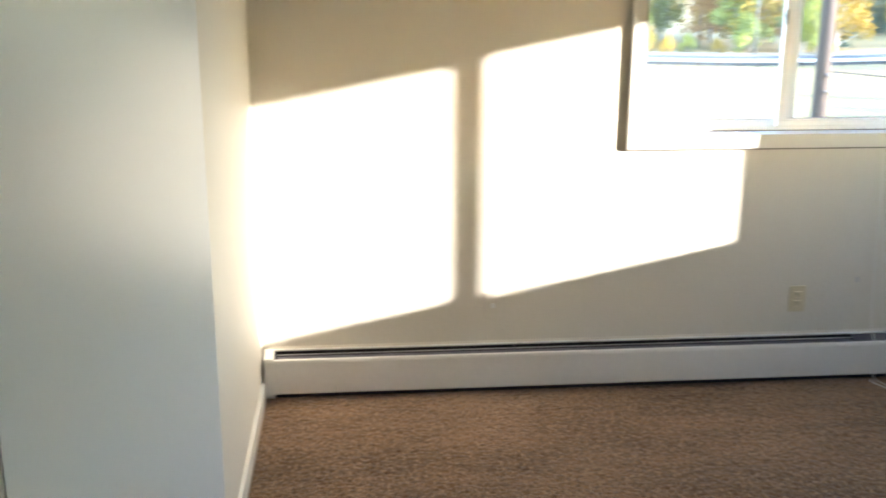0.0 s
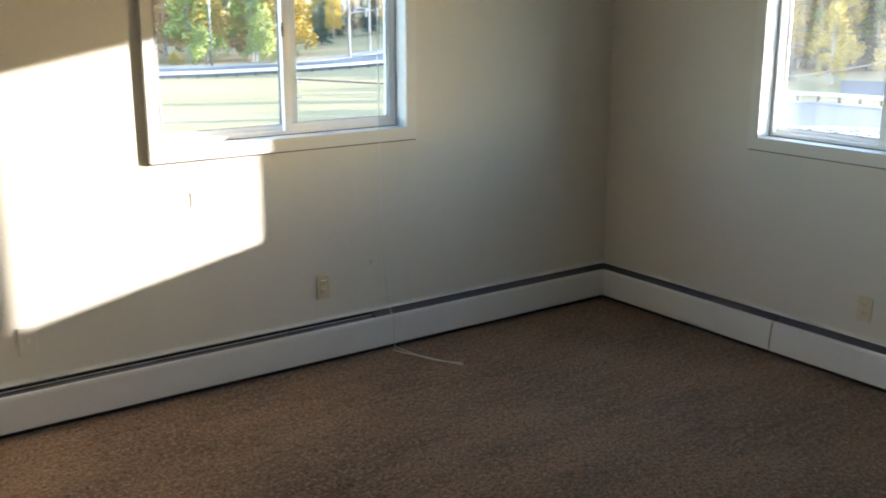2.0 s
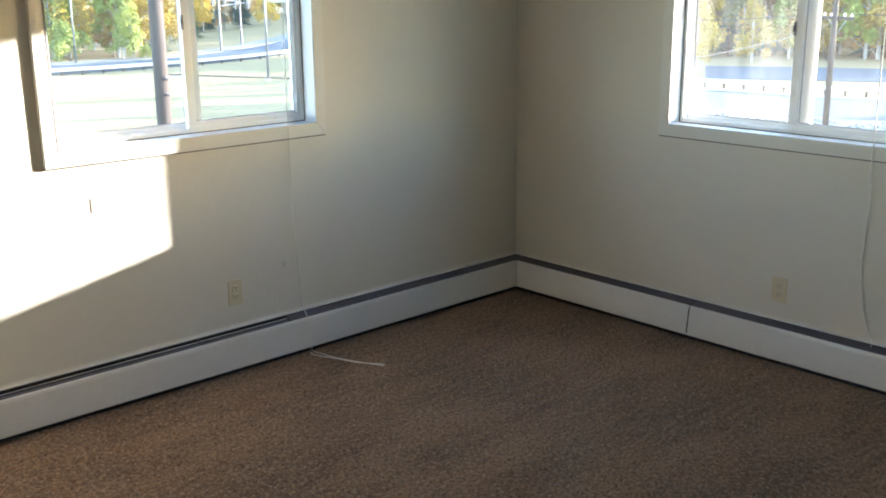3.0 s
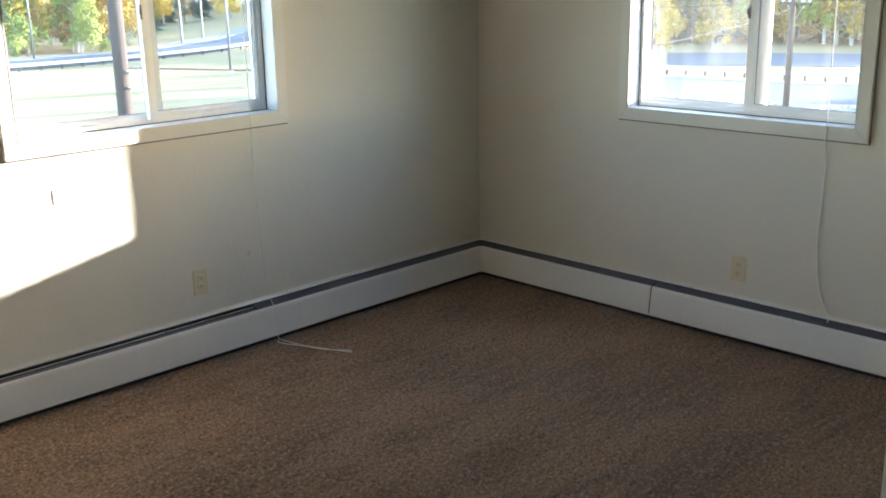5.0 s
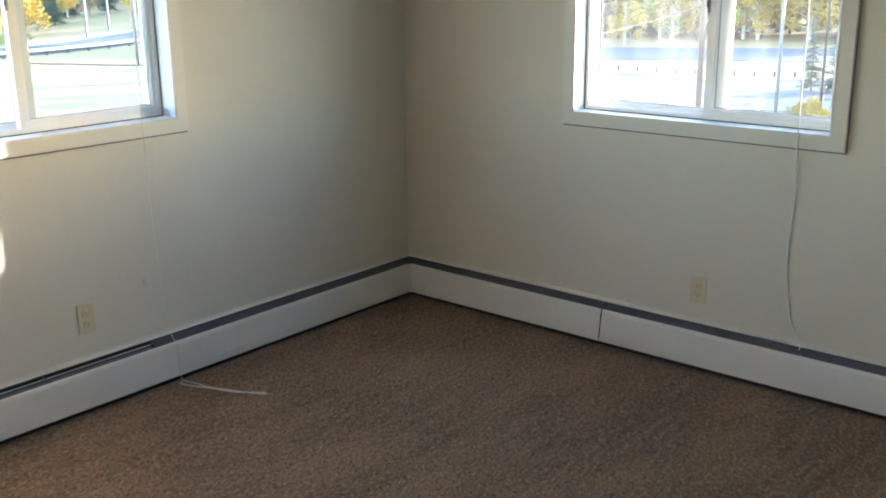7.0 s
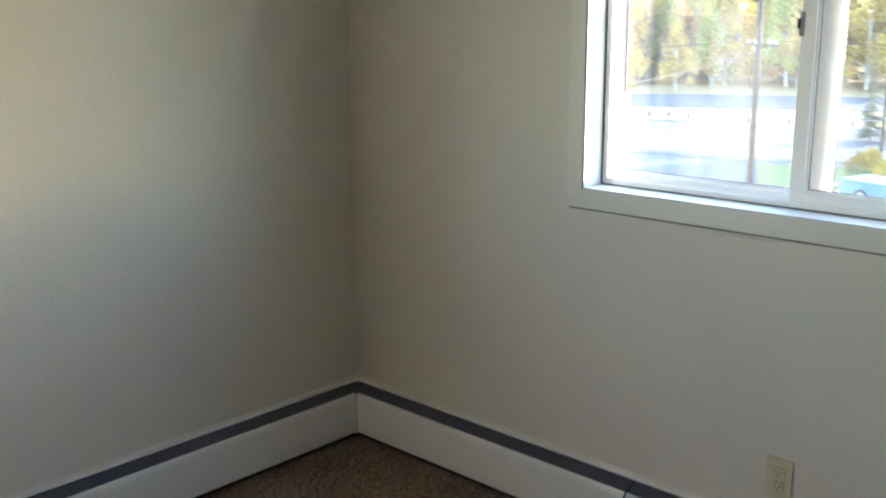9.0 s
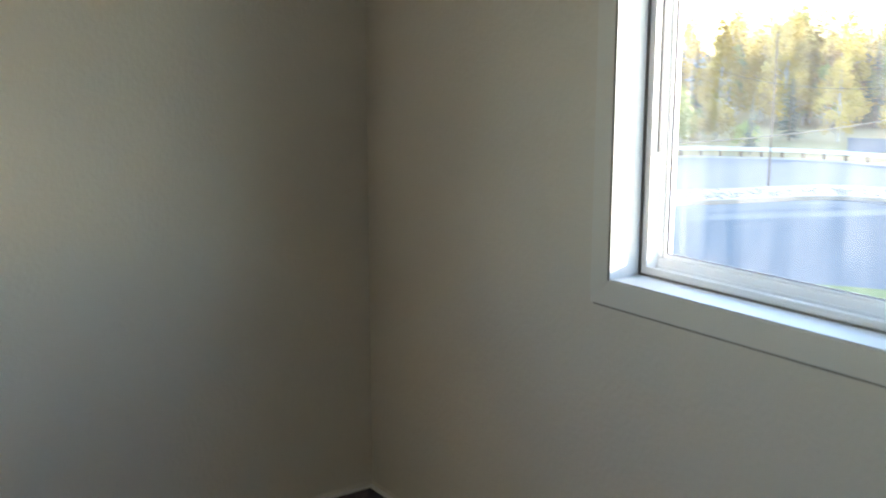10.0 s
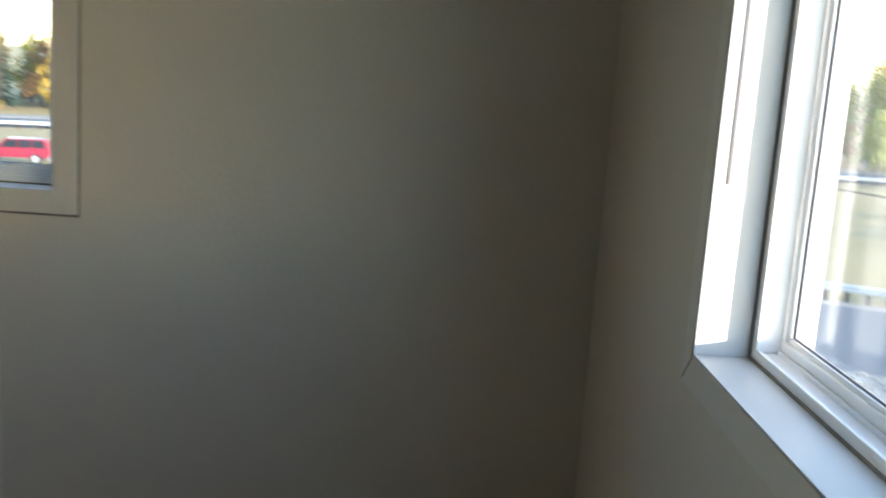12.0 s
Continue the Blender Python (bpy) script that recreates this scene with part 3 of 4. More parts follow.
def soft_step(a, b, x):
    t = min(1, max(0, (x - a) / (b - a)))
    return t * t * (3 - 2 * t)


def relief(az, r):
    """The land rises beyond the road to the north-east."""
    return 3.6 * soft_step(112, 175, r) * soft_step(26, 36, az) * (1 - soft_step(43, 52, az)) + 1.0 * soft_step(110, 150, r) * (1 - soft_step(43, 52, az))


def bend(az):
    return 0.60 + 0.56 * soft_step(27, 50, az) - 0.08 * soft_step(54, 66, az) + max(0, 10 - az) * 0.012


def strip(name, az0, az1, r0, r1, z, mat, label, category, curve=bend, step=1.5):
    """A band of ground cover along the bend of the road."""
    n = max(2, int((az1 - az0) / step))
    bm = bmesh.new()
    rows = []
    for i in range(n + 1):
        az = az0 + (az1 - az0) * i / n
        k = curve(az)
        rows.append([bm.verts.new(polar(az, r0 * k, -0.3)), bm.verts.new(polar(az, r0 * k, z)), bm.verts.new(polar(az, r1 * k, z)), bm.verts.new(polar(az, r1 * k, -0.3))])
    for a, b in zip(rows, rows[1:]):
        for k in range(3):
            bm.faces.new([a[k], a[k + 1], b[k + 1], b[k]])
    bmesh.ops.recalc_face_normals(bm, faces=bm.faces[:])
    return tagged(part(name, bm, mat), label, category, kind="structure")


bm = bmesh.new()
rings = [0.5, 40, 68, 80, 86, 92, 98, 104, 110, 116, 122, 128, 134, 140, 146, 152, 158, 166, 180, 220, 300, 600, 1200, 2500]
grid = [[bm.verts.new(polar(az, r)) for az in range(-180, 180, 3)] for r in rings]
for a_, b_ in zip(grid, grid[1:]):
    for k in range(120):
        bm.faces.new([a_[k], a_[(k + 1) % 120], b_[(k + 1) % 120], b_[k]])
bm.faces.new(grid[0])
bmesh.ops.recalc_face_normals(bm, faces=bm.faces[:])
g = part("ground", bm, GRASS_DRY)
tagged(g, "dry yellowed grass field reaching the horizon", "ground", kind="structure")

# the building that holds the room, below and above it
tagged(part("building_shell", box(-14, -4.5, -12, 0.15, GZ - 0.2, 5.2), SIDING), "tan sided apartment building around the room", "building", kind="structure")
tagged(part("building_base", box(-4.5, 0.15, -12, 0.15, GZ - 0.2, -0.34), SIDING), "tan sided lower storeys of the building", "building", kind="structure")
tagged(part("building_back", box(-4.5, 0.15, -12, -5.34, -0.34, 5.2), SIDING), "tan sided rear of the building", "building", kind="structure")
tagged(part("building_roof", box(-4.5, 0.15, -5.34, 0.15, 2.66, 5.2), SIDING), "tan sided upper storey of the building", "building", kind="structure")

far_bend = lambda az: 1 + max(0, az - 18) ** 2 * 0.0008
verge_bend = lambda az: bend(az) * (1 + 0.11 * soft_step(48, 60, az))
# shade is in the colour; the unseen stretch past 110 degrees cools the light
strip("parking_lot", -60, 178, 3, 45.5, 0.03, ASPHALT_SHADED, "asphalt parking lot with dark blue shade in its colour", "parking lot", verge_bend)
lawn_bend = lambda az: 0.86 + 0.34 * soft_step(39, 50, az)
strip("lawn", 40, 80, 18, 29, 0.12, GRASS, "green lawn island beside the parking lot", "lawn", lawn_bend)
strip("verge", -60, 110, 45.6, 49.5, 0.25, GRAVEL, "pale gravel verge beside the road", "verge", verge_bend)
strip("side_road", 57, 100, 87, 101, 0.05, ROAD, "grey asphalt of the crossing road", "road", lambda az: 1.0)
strip("lawn", 64, 84, 45.5, 53, 0.14, GRASS, "green grass island behind the parked pickup", "lawn", lambda az: 1.0)
strip("road", -60, 110, 49.6, 67, 0.06, ROAD, "grey asphalt road", "road")
strip("shoulder", -60, 110, 67.1, 68.6, 0.04, GRAVEL, "gravel shoulder of the road", "shoulder")
strip("far_road", -60, 60, 101, 110, 0.3, ROAD, "pale far road across the field", "road", far_bend)
strip("far_verge", -60, 60, 110.1, 114, 0.35, GRAVEL, "pale gravel edge of the far road", "verge", far_bend)


def guardrail(az0, az1, r, curve, label):
    root = tagged(empty("guardrail"), label, "guardrail", group="guardrails")
    w = [(-0.02, 0.42), (0.04, 0.47), (0.04, 0.53), (-0.01, 0.57), (0.04, 0.62), (0.04, 0.68), (-0.02, 0.74)]
    azs = list(np.arange(az0, az1 + 0.01, 1.0))
    bm = bmesh.new()
    rows = []
    for az in azs:
        c, out = polar(az, r * curve(az)), (polar(az, 10) - polar(az, 0)).normalized()
        rows.append([bm.verts.new(c - out * d + Vector((0, 0, z))) for d, z in w] + [bm.verts.new(c + out * 0.05 + Vector((0, 0, z))) for d, z in reversed(w)])
    for a, b in zip(rows, rows[1:]):
        for k in range(len(a)):
            bm.faces.new([a[k], a[(k + 1) % len(a)], b[(k + 1) % len(a)], b[k]])
    bmesh.ops.recalc_face_normals(bm, faces=bm.faces[:])
    part("rail", bm, STEEL, root, "galvanised corrugated rail")
    post = None
    n = int(len(azs) * 0.9)
    for i in range(n):
        az = az0 + 0.4 + (az1 - az0 - 0.8) * i / n
        p = polar(az, r * curve(az) + 0.14)
        if post is None:
            post = part("post", box(-0.08, 0.08, -0.08, 0.08, -0.3, 0.72), POLE_WOOD, root)
            ob = post
        else:
            ob = new("post", post.data)
            ob.parent = root
        ob.location = p


guardrail(12, 78, 68.8, bend, "galvanised steel guardrail along the road")
guardrail(-40, 45, 99.5, far_bend, "far galvanised guardrail along the field road")


def pebbles():
    """Stones and tufts on the verge."""
    rng = random.Random(8)
    bm = bmesh.new()
    for _ in range(900):
        az = rng.uniform(15, 75)
        c = polar(az, rng.uniform(46.0, 49.2) * verge_bend(az), 0.25)
        s = rng.uniform(0.06, 0.2)
        t = bmesh.new()
        bmesh.ops.create_icosphere(t, subdivisions=1, radius=s)
        for v in t.verts:
            v.co *= rng.uniform(0.7, 1.1)
            v.co.z *= 0.7
        join(bm, t, Matrix.Translation(c))
    tagged(part("verge_stones", bm, GRAVEL), "pale stones and clods along the road verge", "stones", kind="stuff")


pebbles()


# ---- trees ----
def leaf_cloud(bm, rng, centre, size, count, leaf):
    """Leaves strewn through an uneven ball."""
    for _ in range(count):
        while True:
            p = Vector((rng.uniform(-1, 1), rng.uniform(-1, 1), rng.uniform(-1, 1)))
            if 0.25 < p.length < 1:
                break
        c = centre + Vector((p.x * size[0], p.y * size[1], p.z * size[2]))
        a = Vector((rng.uniform(-1, 1), rng.uniform(-1, 1), rng.uniform(-1, 1))).normalized()
        b = a.orthogonal().normalized()
        l = leaf * rng.uniform(0.6, 1.4)
        bm.faces.new([bm.verts.new(c + a * l), bm.verts.new(c + b * l * 0.6), bm.verts.new(c - a * l), bm.verts.new(c - b * l * 0.6)])


def broadleaf(name, seed, height, spread, leaves, bark, label, dense=1.0):
    rng = random.Random(seed)
    root = tagged(empty(name), label, "tree" if height > 4 else "bush")
    bm = bmesh.new()
    lean = Vector((rng.uniform(-0.4, 0.4), rng.uniform(-0.4, 0.4), 0))
    trunk = [lean * k * k + Vector((0, 0, height * 0.9 * k - 0.2)) for k in (0, 0.25, 0.5, 0.75, 1)]
    tube(trunk, [height * 0.014 * s for s in (1.2, 0.95, 0.7, 0.4, 0.12)], 7, bm)
    tips = []
    for i in range(26):
        k = rng.uniform(0.08, 0.92)
        a = rng.uniform(0, 6.28)
        base = lean * k * k + Vector((0, 0, height * 0.9 * k - 0.2))
        reach = spread * rng.uniform(0.5, 1.0) * (1.15 - k)
        tip = base + Vector((math.cos(a) * reach, math.sin(a) * reach, reach * rng.uniform(0.3, 0.9)))
        tube([base, (base + tip) / 2 + Vector((0, 0, reach * 0.08)), tip], [height * 0.005, height * 0.003, height * 0.001], 5, bm)
        tips.append(tip)
    part("trunk", bm, bark, root)
    bm = bmesh.new()
    for tip in tips + [trunk[-1], trunk[-2]]:
        s = spread * rng.uniform(0.2, 0.42)
        leaf_cloud(bm, rng, tip, (s, s, s * rng.uniform(0.8, 1.5)), int(80 * dense), height * 0.010 + 0.07)
    part("crown", bm, leaves, root)
    return root


def spruce(name, seed, height, spread, label):
    rng = random.Random(seed)
    root = tagged(empty(name), label, "tree")
    part("trunk", tube([(0, 0, -0.2), (0, 0, height * 0.5), (0, 0, height)], [height * 0.016, height * 0.010, 0.01], 7), BARK, root)
    bm = bmesh.new()
    n = int(height * 3.2)
    for i in range(n):
        k = (i + 0.5) / n
        z = height * (0.06 + 0.93 * k)
        reach = spread * (1 - k) ** 0.85 + 0.12
        for _ in range(7):
            a = rng.uniform(0, 6.28)
            d = Vector((math.cos(a), math.sin(a), 0))
            s = Vector((-d.y, d.x, 0))
            r = reach * rng.uniform(0.6, 1.1)
            for j in range(4):
                p = d * r * (j + 0.6) / 4 + Vector((0, 0, z - r * 0.28 * ((j + 0.6) / 4) ** 1.4 + rng.uniform(-0.08, 0.08)))
                w = 0.30 * r * (1.1 - j / 5) * rng.uniform(0.7, 1.2)
                bm.faces.new([bm.verts.new(p - d * w * 0.5), bm.verts.new(p + s * w * 0.55 - Vector((0, 0, w * 0.3))), bm.verts.new(p + d * w), bm.verts.new(p - s * w * 0.55 - Vector((0, 0, w * 0.3)))])
    part("crown", bm, NEEDLE, root)
    return root


KINDS = {
    "gold": [broadleaf("birch_tree", 11 + i, 13.0, 3.4, LEAF_GOLD, BIRCH, "tall birch with golden autumn leaves", 1.25) for i in range(3)],
    "lime": [broadleaf("aspen_tree", 31 + i, 11.0, 3.0, LEAF_LIME, BIRCH, "aspen with yellow-green autumn leaves", 1.25) for i in range(3)],
    "rust": [broadleaf("autumn_tree", 51 + i, 10.0, 3.0, LEAF_RUST, BARK, "tree with rust-brown autumn leaves") for i in range(2)],
    "bush": [broadleaf("roadside_bush", 71 + i, 3.6, 1.9, (LEAF_LIME, LEAF_GOLD)[i % 2], BARK, "yellow-green bush beside the road") for i in range(3)],
    "spruce": [spruce("spruce_tree", 91 + i, 11.0, 2.3, "dark green spruce tree") for i in range(2)],
}
used = set()


def plant(kind, az, r, size, rng):
    made = KINDS[kind][rng.randrange(len(KINDS[kind]))]
    m = Matrix.Translation(polar(az, r)) @ pose(0, 0, 0, 0, 0, rng.uniform(0, 360)) @ Matrix.Scale(size, 4)
    if made.name not in used:
        used.add(made.name)
        made.matrix_world = m
        made["group"] = "trees beyond the road"
        ob = made
    else:
        ob = copy_thing(made, m)
    ob.scale = (size * rng.uniform(0.9, 1.1), size * rng.uniform(0.9, 1.1), size)
    return ob


def woods():
    rng = random.Random(5)
    for i in range(110):      # edge of the wood behind the field, north
        kind = rng.choice(["gold", "gold", "lime", "spruce", "spruce", "rust"])
        plant(kind, rng.uniform(-30, 27), rng.uniform(120, 142), rng.uniform(0.8, 1.15), rng)
    for i in range(26):      # low growth before it
        plant(rng.choice(["lime", "bush", "bush"]), rng.uniform(-30, 26), rng.uniform(115, 119), rng.uniform(0.5, 0.8) if i % 2 else rng.uniform(0.8, 1.3), rng)
    for i in range(190):      # far wood
        kind = rng.choice(["gold", "rust", "spruce", "spruce", "lime", "gold"])
        az = rng.uniform(24, 82)
        near = soft_step(44, 54, az)
        plant(kind, az, rng.uniform(140, 185) - 24 * near, rng.uniform(0.8, 1.25) * (0.68 + 0.32 * near), rng)
    for i in range(70):      # golden edge of the wood past the crossing road
        plant(rng.choice(["gold", "gold", "gold", "rust", "spruce", "lime"]), rng.uniform(50, 80), rng.uniform(112, 124), rng.uniform(0.7, 1.1), rng)
    for i in range(26):      # bushes behind the guardrail
        az = rng.uniform(38, 52)
        kind = rng.choice(["bush", "bush", "bush", "lime"])
        plant(kind, az, rng.uniform(73, 84) * bend(az), rng.uniform(0.5, 1.1) * (0.5 if i % 4 == 0 or kind == "lime" else 1), rng)
    for az, r, s in ((47.5, 78, 0.42), (52, 82, 0.45), (54, 96, 0.6), (69.8, 66, 0.5), (71.5, 66, 0.75), (73, 68, 0.7)):
        plant("spruce", az, r, s, rng)
    for az, r, s in ((39.5, 77, 0.42), (41.5, 78, 0.58), (42.6, 79, 0.5), (45, 79, 0.4), (56.5, 96, 0.6), (59.5, 105, 0.6)):
        plant("lime" if az < 50 else "gold", az, r, s, rng)
    for az in (69.2, 70, 70.6, 71.4, 72.2, 73, 74, 75):
        plant("bush", az, rng.uniform(49, 52.5), rng.uniform(0.32, 0.5), rng)


woods()


# ---- poles ----
def utility_pole(name, x, y, top, radius, arms, label):
    root = tagged(empty(name, x, y, GZ), label, "utility pole", group="poles")
    part("shaft", tube([(0, 0, -0.3), (0, 0, (top - GZ) / 2), (0, 0, top - GZ)], [radius, radius * 0.85, radius * 0.7], 14), POLE_WOOD, root, "weathered brown wooden shaft", smooth=True)
    for z, half, turn in arms:
        a = part("crossarm", box(-half, half, -0.06 - radius, 0.06 - radius, z - GZ - 0.07, z - GZ + 0.07, 0.01), POLE_WOOD, root)
        a.rotation_euler = (0, 0, radians(turn))
        for s in (-0.9, -0.45, 0.45, 0.9):
            i = part("insulator", tube([(s * half, -radius, z - GZ + 0.07), (s * half, -radius, z - GZ + 0.13), (s * half, -radius, z - GZ + 0.22)], [0.03, 0.05, 0.03], 8), WHITE_PLASTIC, a)
        part("brace", tube([(-half * 0.6, -radius, z - GZ - 0.05), (0, -radius, z - GZ - 0.7), (half * 0.6, -radius, z - GZ - 0.05)], 0.02, 5), STEEL, a)
    return root


p1 = utility_pole("utility_pole", 5.14, 14.13, 6.5, 0.165, [], "thick brown wooden utility pole close to the building")
part("cable_clamp", box(-0.03, 0.24, -0.23, -0.17, 6.37, 6.42, 0.01), BRACKET, p1, "metal bracket on the pole")
part("cable_clamp", box(-0.03, 0.26, -0.23, -0.17, 6.07, 6.11, 0.01), BRACKET, p1)
utility_pole("utility_pole", 41.0, 18.5, 2.6, 0.16, [(0.05, 1.1, 62)], "wooden utility pole with a crossarm by the road")


def wire(name, a, b, sag, label):
    a, b = Vector(a), Vector(b)
    pts = [a.lerp(b, k / 12) - Vector((0, 0, sag * 4 * (k / 12) * (1 - k / 12))) for k in range(13)]
    root = tagged(empty(name), label, "wire", group="overhead wires")
    part("strand", tube(pts, 0.018, 5), RUBBER, root)


wire("overhead_wire", (41.5, 19.4, 0.25), (70.0, 62.0, 1.6), 1.4, "black overhead wire from the utility pole")
wire("overhead_wire", (40.5, 17.6, 0.25), (62.0, -22.0, 3.2), 1.2, "black overhead wire from the utility pole")
wire("overhead_wire", (41.5, 19.4, 0.12), (41.05, 18.7, -1.9), 0.5, "black drop wire looped to the pole")
wire("overhead_wire", (5.14, 14.13, 0.05), (41.0, 18.6, -0.2), 0.9, "black service wire between the utility poles")


def street_pole(az, r, top, arm, label, radius=0.09, mat=None):
    p = polar(az, r)
    root = tagged(empty("street_lamp_pole", *p), label, "pole", group="poles")
    part("shaft", tube([(0, 0, -0.2), (0, 0, top * 0.5), (0, 0, top)], [radius, radius * 0.8, radius * 0.6], 10), mat or POLE_METAL, root, smooth=True)
    part("foot", box(-0.22, 0.22, -0.22, 0.22, -0.2, 0.25, 0.03), CONCRETE, root)
    if arm:
        part("arm", tube([(0, 0, top - 0.1), (arm * 0.5, 0, top + 0.35), (arm, 0, top + 0.4)], 0.05, 8), POLE_METAL, root)
        part("lamp_head", box(arm - 0.1, arm + 0.6, -0.14, 0.14, top + 0.33, top + 0.46, 0.04), POLE_METAL, root)


street_pole(31.6, 88, 11.5, 1.8, "pale metal street lamp pole in the field", 0.12)
street_pole(21.5, 112, 11.5, 1.8, "pale metal street lamp pole by the far road", 0.11)
street_pole(68.0, 47, 9.5, 0, "slender grey pole beside the parking lot", 0.10)
street_pole(70.4, 56, 7.6, 0, "slender brown pole beside the road", 0.08, POLE_WOOD)
street_pole(53.0, 60, 9.0, 0, "slender grey pole beside the road", 0.06, POLE_WOOD)


def traffic_signal(az, r, reach, label):
    p = polar(az, r)
    root = tagged(empty("traffic_signal", *p), label, "traffic signal", group="signals")
    part("shaft", tube([(0, 0, -0.2), (0, 0, 7.6)], [0.16, 0.1], 8), POLE_METAL, root)
    part("mast_arm", tube([(0, 0, 5.6), (reach, 0, 6.0)], [0.1, 0.06], 8), POLE_METAL, root)
    for k in (0.55, 0.95):
        h = part("signal_head", box(reach * k - 0.17, reach * k + 0.17, -0.14, 0.14, 5.25, 6.2, 0.03), POLE_METAL, root, "grey signal housing")
        for z in (5.45, 5.73, 6.0):
            part("lens", tube([(reach * k, -0.2, z), (reach * k, -0.14, z)], 0.1, 10), CAR_GLASS, h)


traffic_signal(29.4, 122, 4.2, "pale traffic signal pole with a mast arm")
traffic_signal(30.6, 128, -4.0, "pale traffic signal pole with a mast arm")


def sign_board(az, r):
    p = polar(az, r)
    root = tagged(empty("road_sign", *p), "plain white sign board on two posts", "sign")
    root.rotation_euler = (0, 0, radians(-az))
    part("board", box(-1.8, 1.8, -0.08, 0.08, 3.2, 6.2, 0.03), SIGN_WHITE, root)
    for x in (-1.2, 1.2):
        part("post", tube([(x, 0.14, -0.2), (x, 0.14, 6.0)], 0.09, 8), POLE_METAL, root)


sign_board(32.8, 148)


# ---- vehicles ----
def wheel(parent, x, y, r):
    w = part("wheel", tube([(x, y - 0.11, r), (x, y - 0.09, r), (x, y + 0.09, r), (x, y + 0.11, r)], [r * 0.9, r, r, r * 0.9], 18), RUBBER, parent, "black rubber tyre")
    part("rim", tube([(x, y - 0.12, r), (x, y + 0.12, r)], r * 0.62, 14), RIM, w)


def vehicle(name, m, profile, cabin, paint, length, width, wheels, label, category, windows):
    """A car: side outline of the body, narrower cabin, panes, wheels, bumpers, lamps."""
    root = tagged(empty(name), label, category, group="vehicles")
    bm = prism([(x, z) for x, z in profile], "y", -width / 2, width / 2)
    bmesh.ops.bevel(bm, geom=bm.edges[:], offset=0.05, segments=2, affect="EDGES")
    part("body", bm, paint, root)
    bm = prism(cabin, "y", -width / 2 + 0.12, width / 2 - 0.12)
    bmesh.ops.bevel(bm, geom=bm.edges[:], offset=0.06, segments=2, affect="EDGES")
    part("cabin", bm, paint, root)
    for s in (-1, 1):
        for pts in windows:
            part("side_window", prism(pts, "y", s * (width / 2 - 0.125), s * (width / 2 - 0.112)), CAR_GLASS, root, "dark side glass")
    for x, y in wheels:
        for s in (-1, 1):
            wheel(root, x, s * (width / 2 - 0.1), y)
    for x, mat, nm in ((0.02, LAMP_CLEAR, "headlight"), (length - 0.02, LAMP_RED, "tail_light")):
        for s in (-1, 1):
            part(nm, box(x - 0.05, x + 0.05, s * (width / 2 - 0.2) - 0.14, s * (width / 2 - 0.2) + 0.14, 0.72, 0.88, 0.02), mat, root)
    part("bumper", box(-0.08, 0.08, -width / 2 + 0.04, width / 2 - 0.04, 0.38, 0.56, 0.03), RIM, root)
    part("bumper", box(length - 0.08, length + 0.08, -width / 2 + 0.04, width / 2 - 0.04, 0.38, 0.56, 0.03), RIM, root)
    root.matrix_world = m
    return root


PICKUP = [(0, 0.4), (0.03, 0.95), (1.3, 1.08), (5.3, 1.08), (5.4, 0.5), (5.2, 0.4)]
vehicle("pickup_truck", Matrix.Translation((38.6, 8.2, GZ + 0.05)) @ pose(0, 0, 0, 0, 0, 74), PICKUP, [(1.25, 1.0), (1.85, 1.68), (3.0, 1.72), (3.35, 1.0)], CAR_BLUE, 5.4, 1.9, [(0.95, 0.38), (4.3, 0.38)], "pale blue pickup truck parked on the asphalt", "pickup truck", [[(1.55, 1.1), (1.95, 1.6), (2.35, 1.62), (2.35, 1.1)], [(2.42, 1.1), (2.42, 1.62), (2.95, 1.63), (3.1, 1.1)]])
SEDAN = [(0, 0.35), (0.02, 0.75), (1.1, 0.92), (4.4, 0.95), (4.5, 0.5), (4.4, 0.35)]
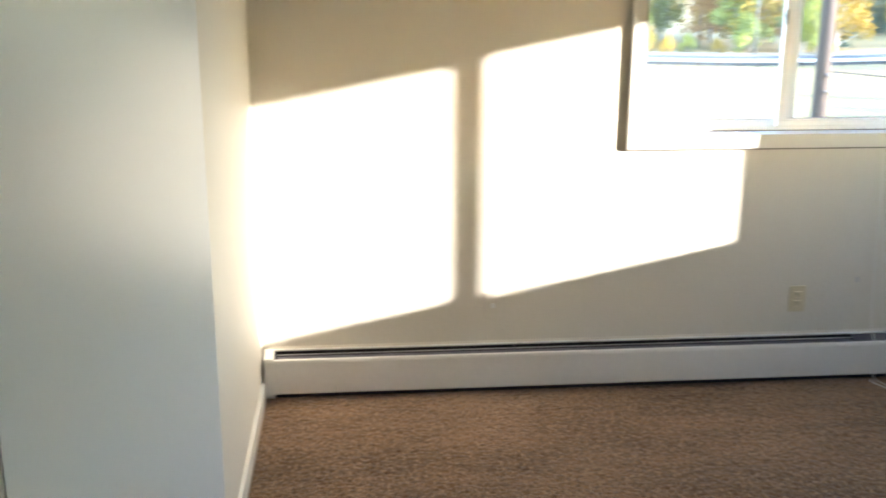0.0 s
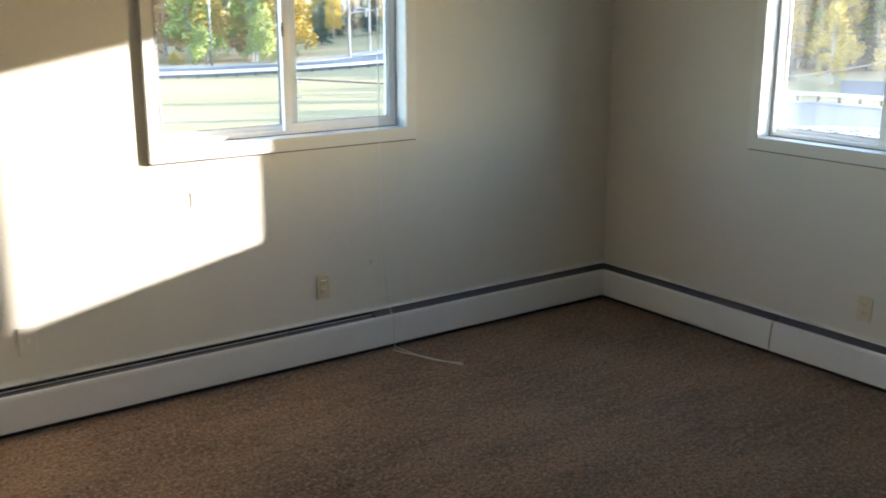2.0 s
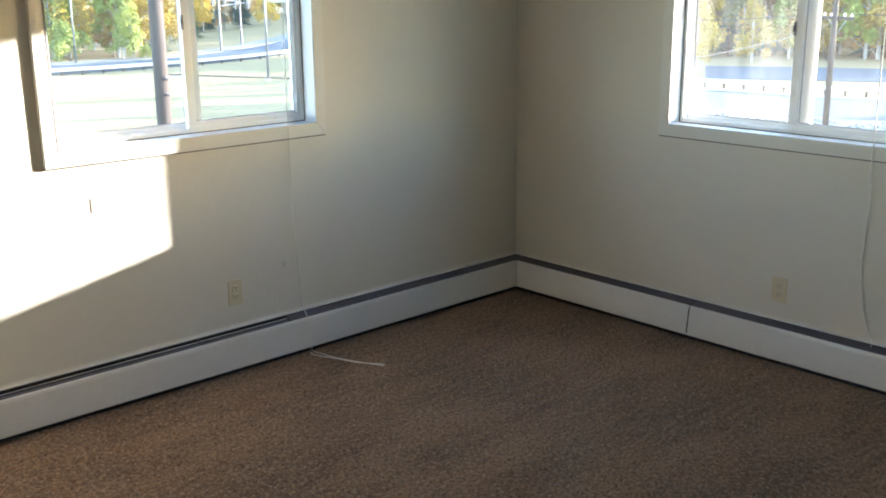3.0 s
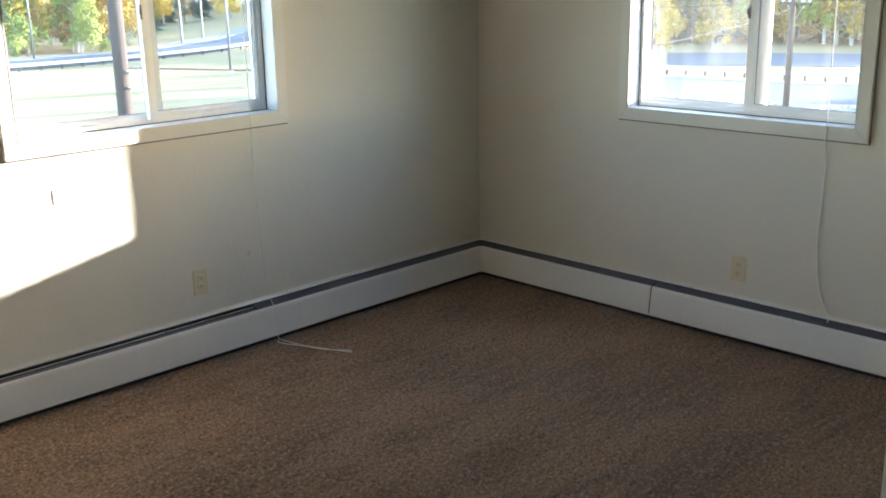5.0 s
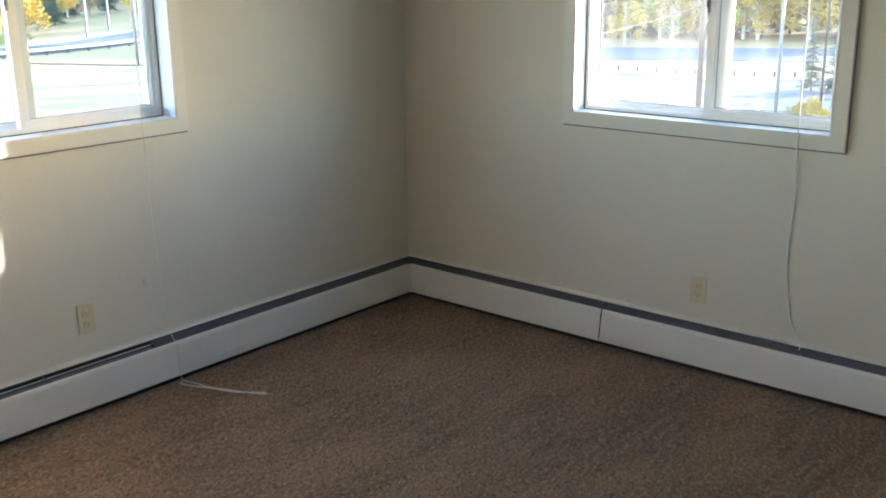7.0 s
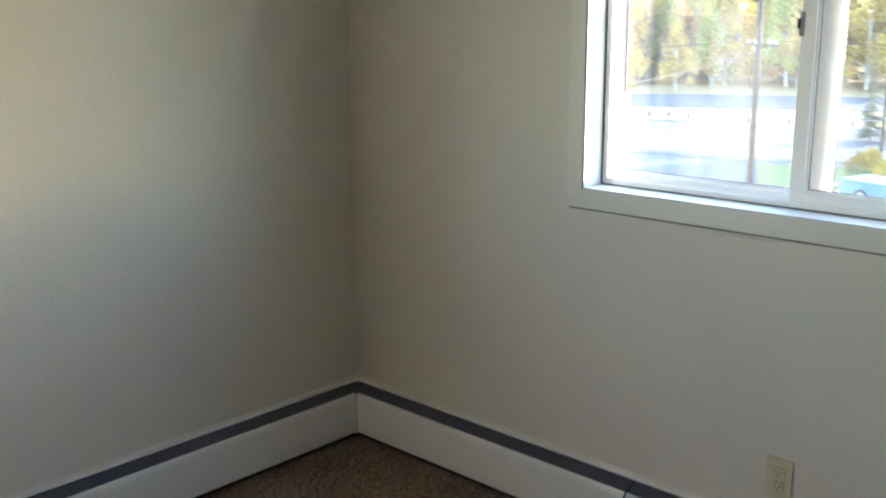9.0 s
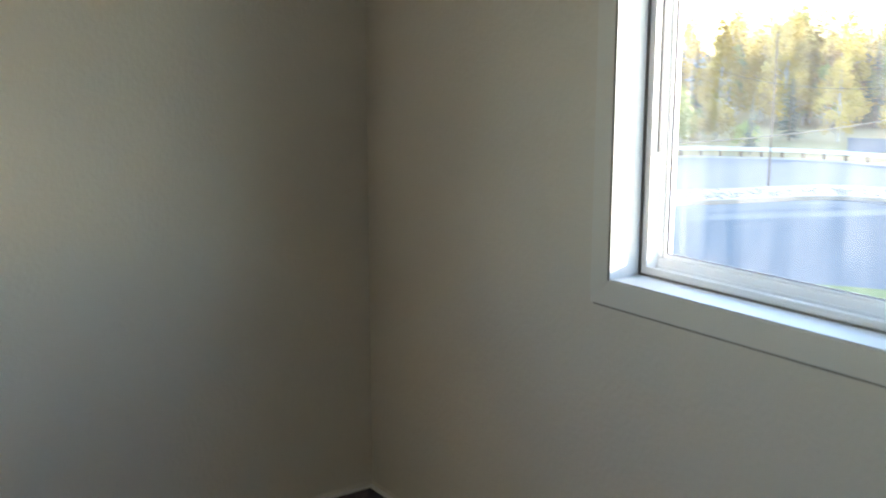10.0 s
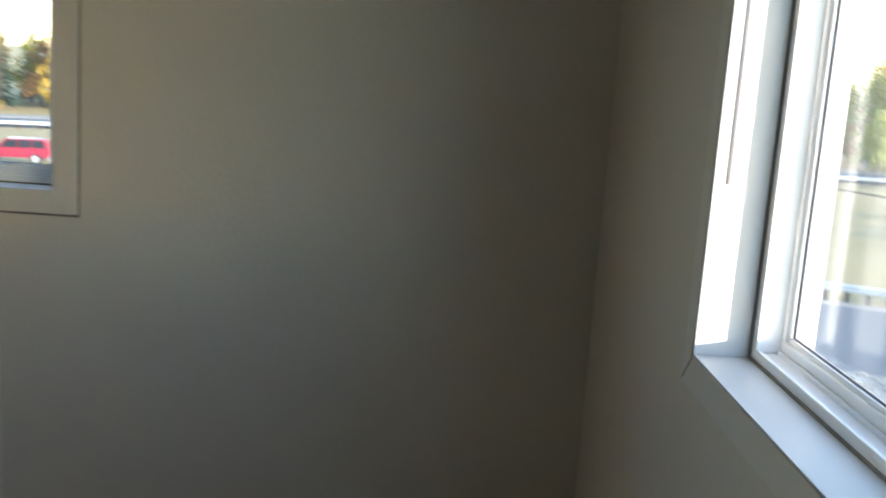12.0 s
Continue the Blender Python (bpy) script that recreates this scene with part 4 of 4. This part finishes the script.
vehicle("parked_car", Matrix.Translation((35.2, 4.4, GZ + 0.05)) @ pose(0, 0, 0, 0, 0, 74), SEDAN, [(1.1, 0.9), (1.8, 1.4), (3.2, 1.42), (4.0, 0.92)], CAR_WHITE, 4.5, 1.78, [(0.85, 0.32), (3.6, 0.32)], "white sedan parked on the asphalt", "car", [[(1.4, 0.97), (1.9, 1.33), (2.5, 1.35), (2.5, 0.97)], [(2.57, 0.97), (2.57, 1.35), (3.1, 1.35), (3.5, 0.98)]])
SUV = [(0, 0.42), (0.03, 0.9), (1.2, 1.02), (4.5, 1.08), (4.55, 0.5), (4.4, 0.42)]
vehicle("red_car", Matrix.Translation((-29.6, 62.6, GZ + 0.07)) @ pose(0, 0, 0, 0, 0, 12), SUV, [(1.2, 1.0), (1.85, 1.62), (4.2, 1.64), (4.5, 1.0)], CAR_RED, 4.55, 1.8, [(0.9, 0.36), (3.7, 0.36)], "dark red estate car on the road", "car", [[(1.5, 1.08), (1.95, 1.54), (2.6, 1.56), (2.6, 1.08)], [(2.68, 1.08), (2.68, 1.56), (3.4, 1.56), (3.4, 1.08)], [(3.48, 1.08), (3.48, 1.56), (4.1, 1.55), (4.3, 1.08)]])


# ---- buildings ----
def block(name, x, y, turn, w, d, h, label, storeys, mat=None, lift=0.0):
    """A plain building with storeys of windows and a low roof."""
    root = tagged(empty(name, x, y, GZ + lift), label, "building")
    root.rotation_euler = (0, 0, radians(turn))
    part("walls", box(0, w, 0, d, -0.3, h), mat or SIDING, root)
    part("roof", prism([(-0.6, h + 0.02), (d / 2, h + 1.1), (d + 0.6, h + 0.02)], "x", -0.6, w + 0.6), ROOFING, root)
    n = int(w / 4.5)
    for s in range(storeys):
        for k in range(n):
            u, z = (k + 0.5) * w / n, (s + 0.35) * h / storeys
            wn_ = part("window", box(u - 0.7, u + 0.7, -0.06, 0.0, z, z + 1.25), SIGN_WHITE, root)
            part("pane", box(u - 0.6, u + 0.6, -0.075, -0.06, z + 0.1, z + 1.15), CAR_GLASS, wn_)


# unseen block, placed and sized only to cast shade on the lot
block("neighbour_building", 60.2, -30.0, 51.5, 40, 16, 10.4, "tan apartment building added out of view to shade the parking lot", 3)
block("far_building", *polar(41.0, 158)[:2], -38, 24, 10, 3.2, "low pale blue commercial building beyond the road", 1, SIDING_BLUE, relief(41.0, 158))
block("far_building", *polar(33.5, 158)[:2], -33, 12, 8, 3.4, "low white building behind the sign", 1, SIGN_WHITE, relief(33.5, 158))
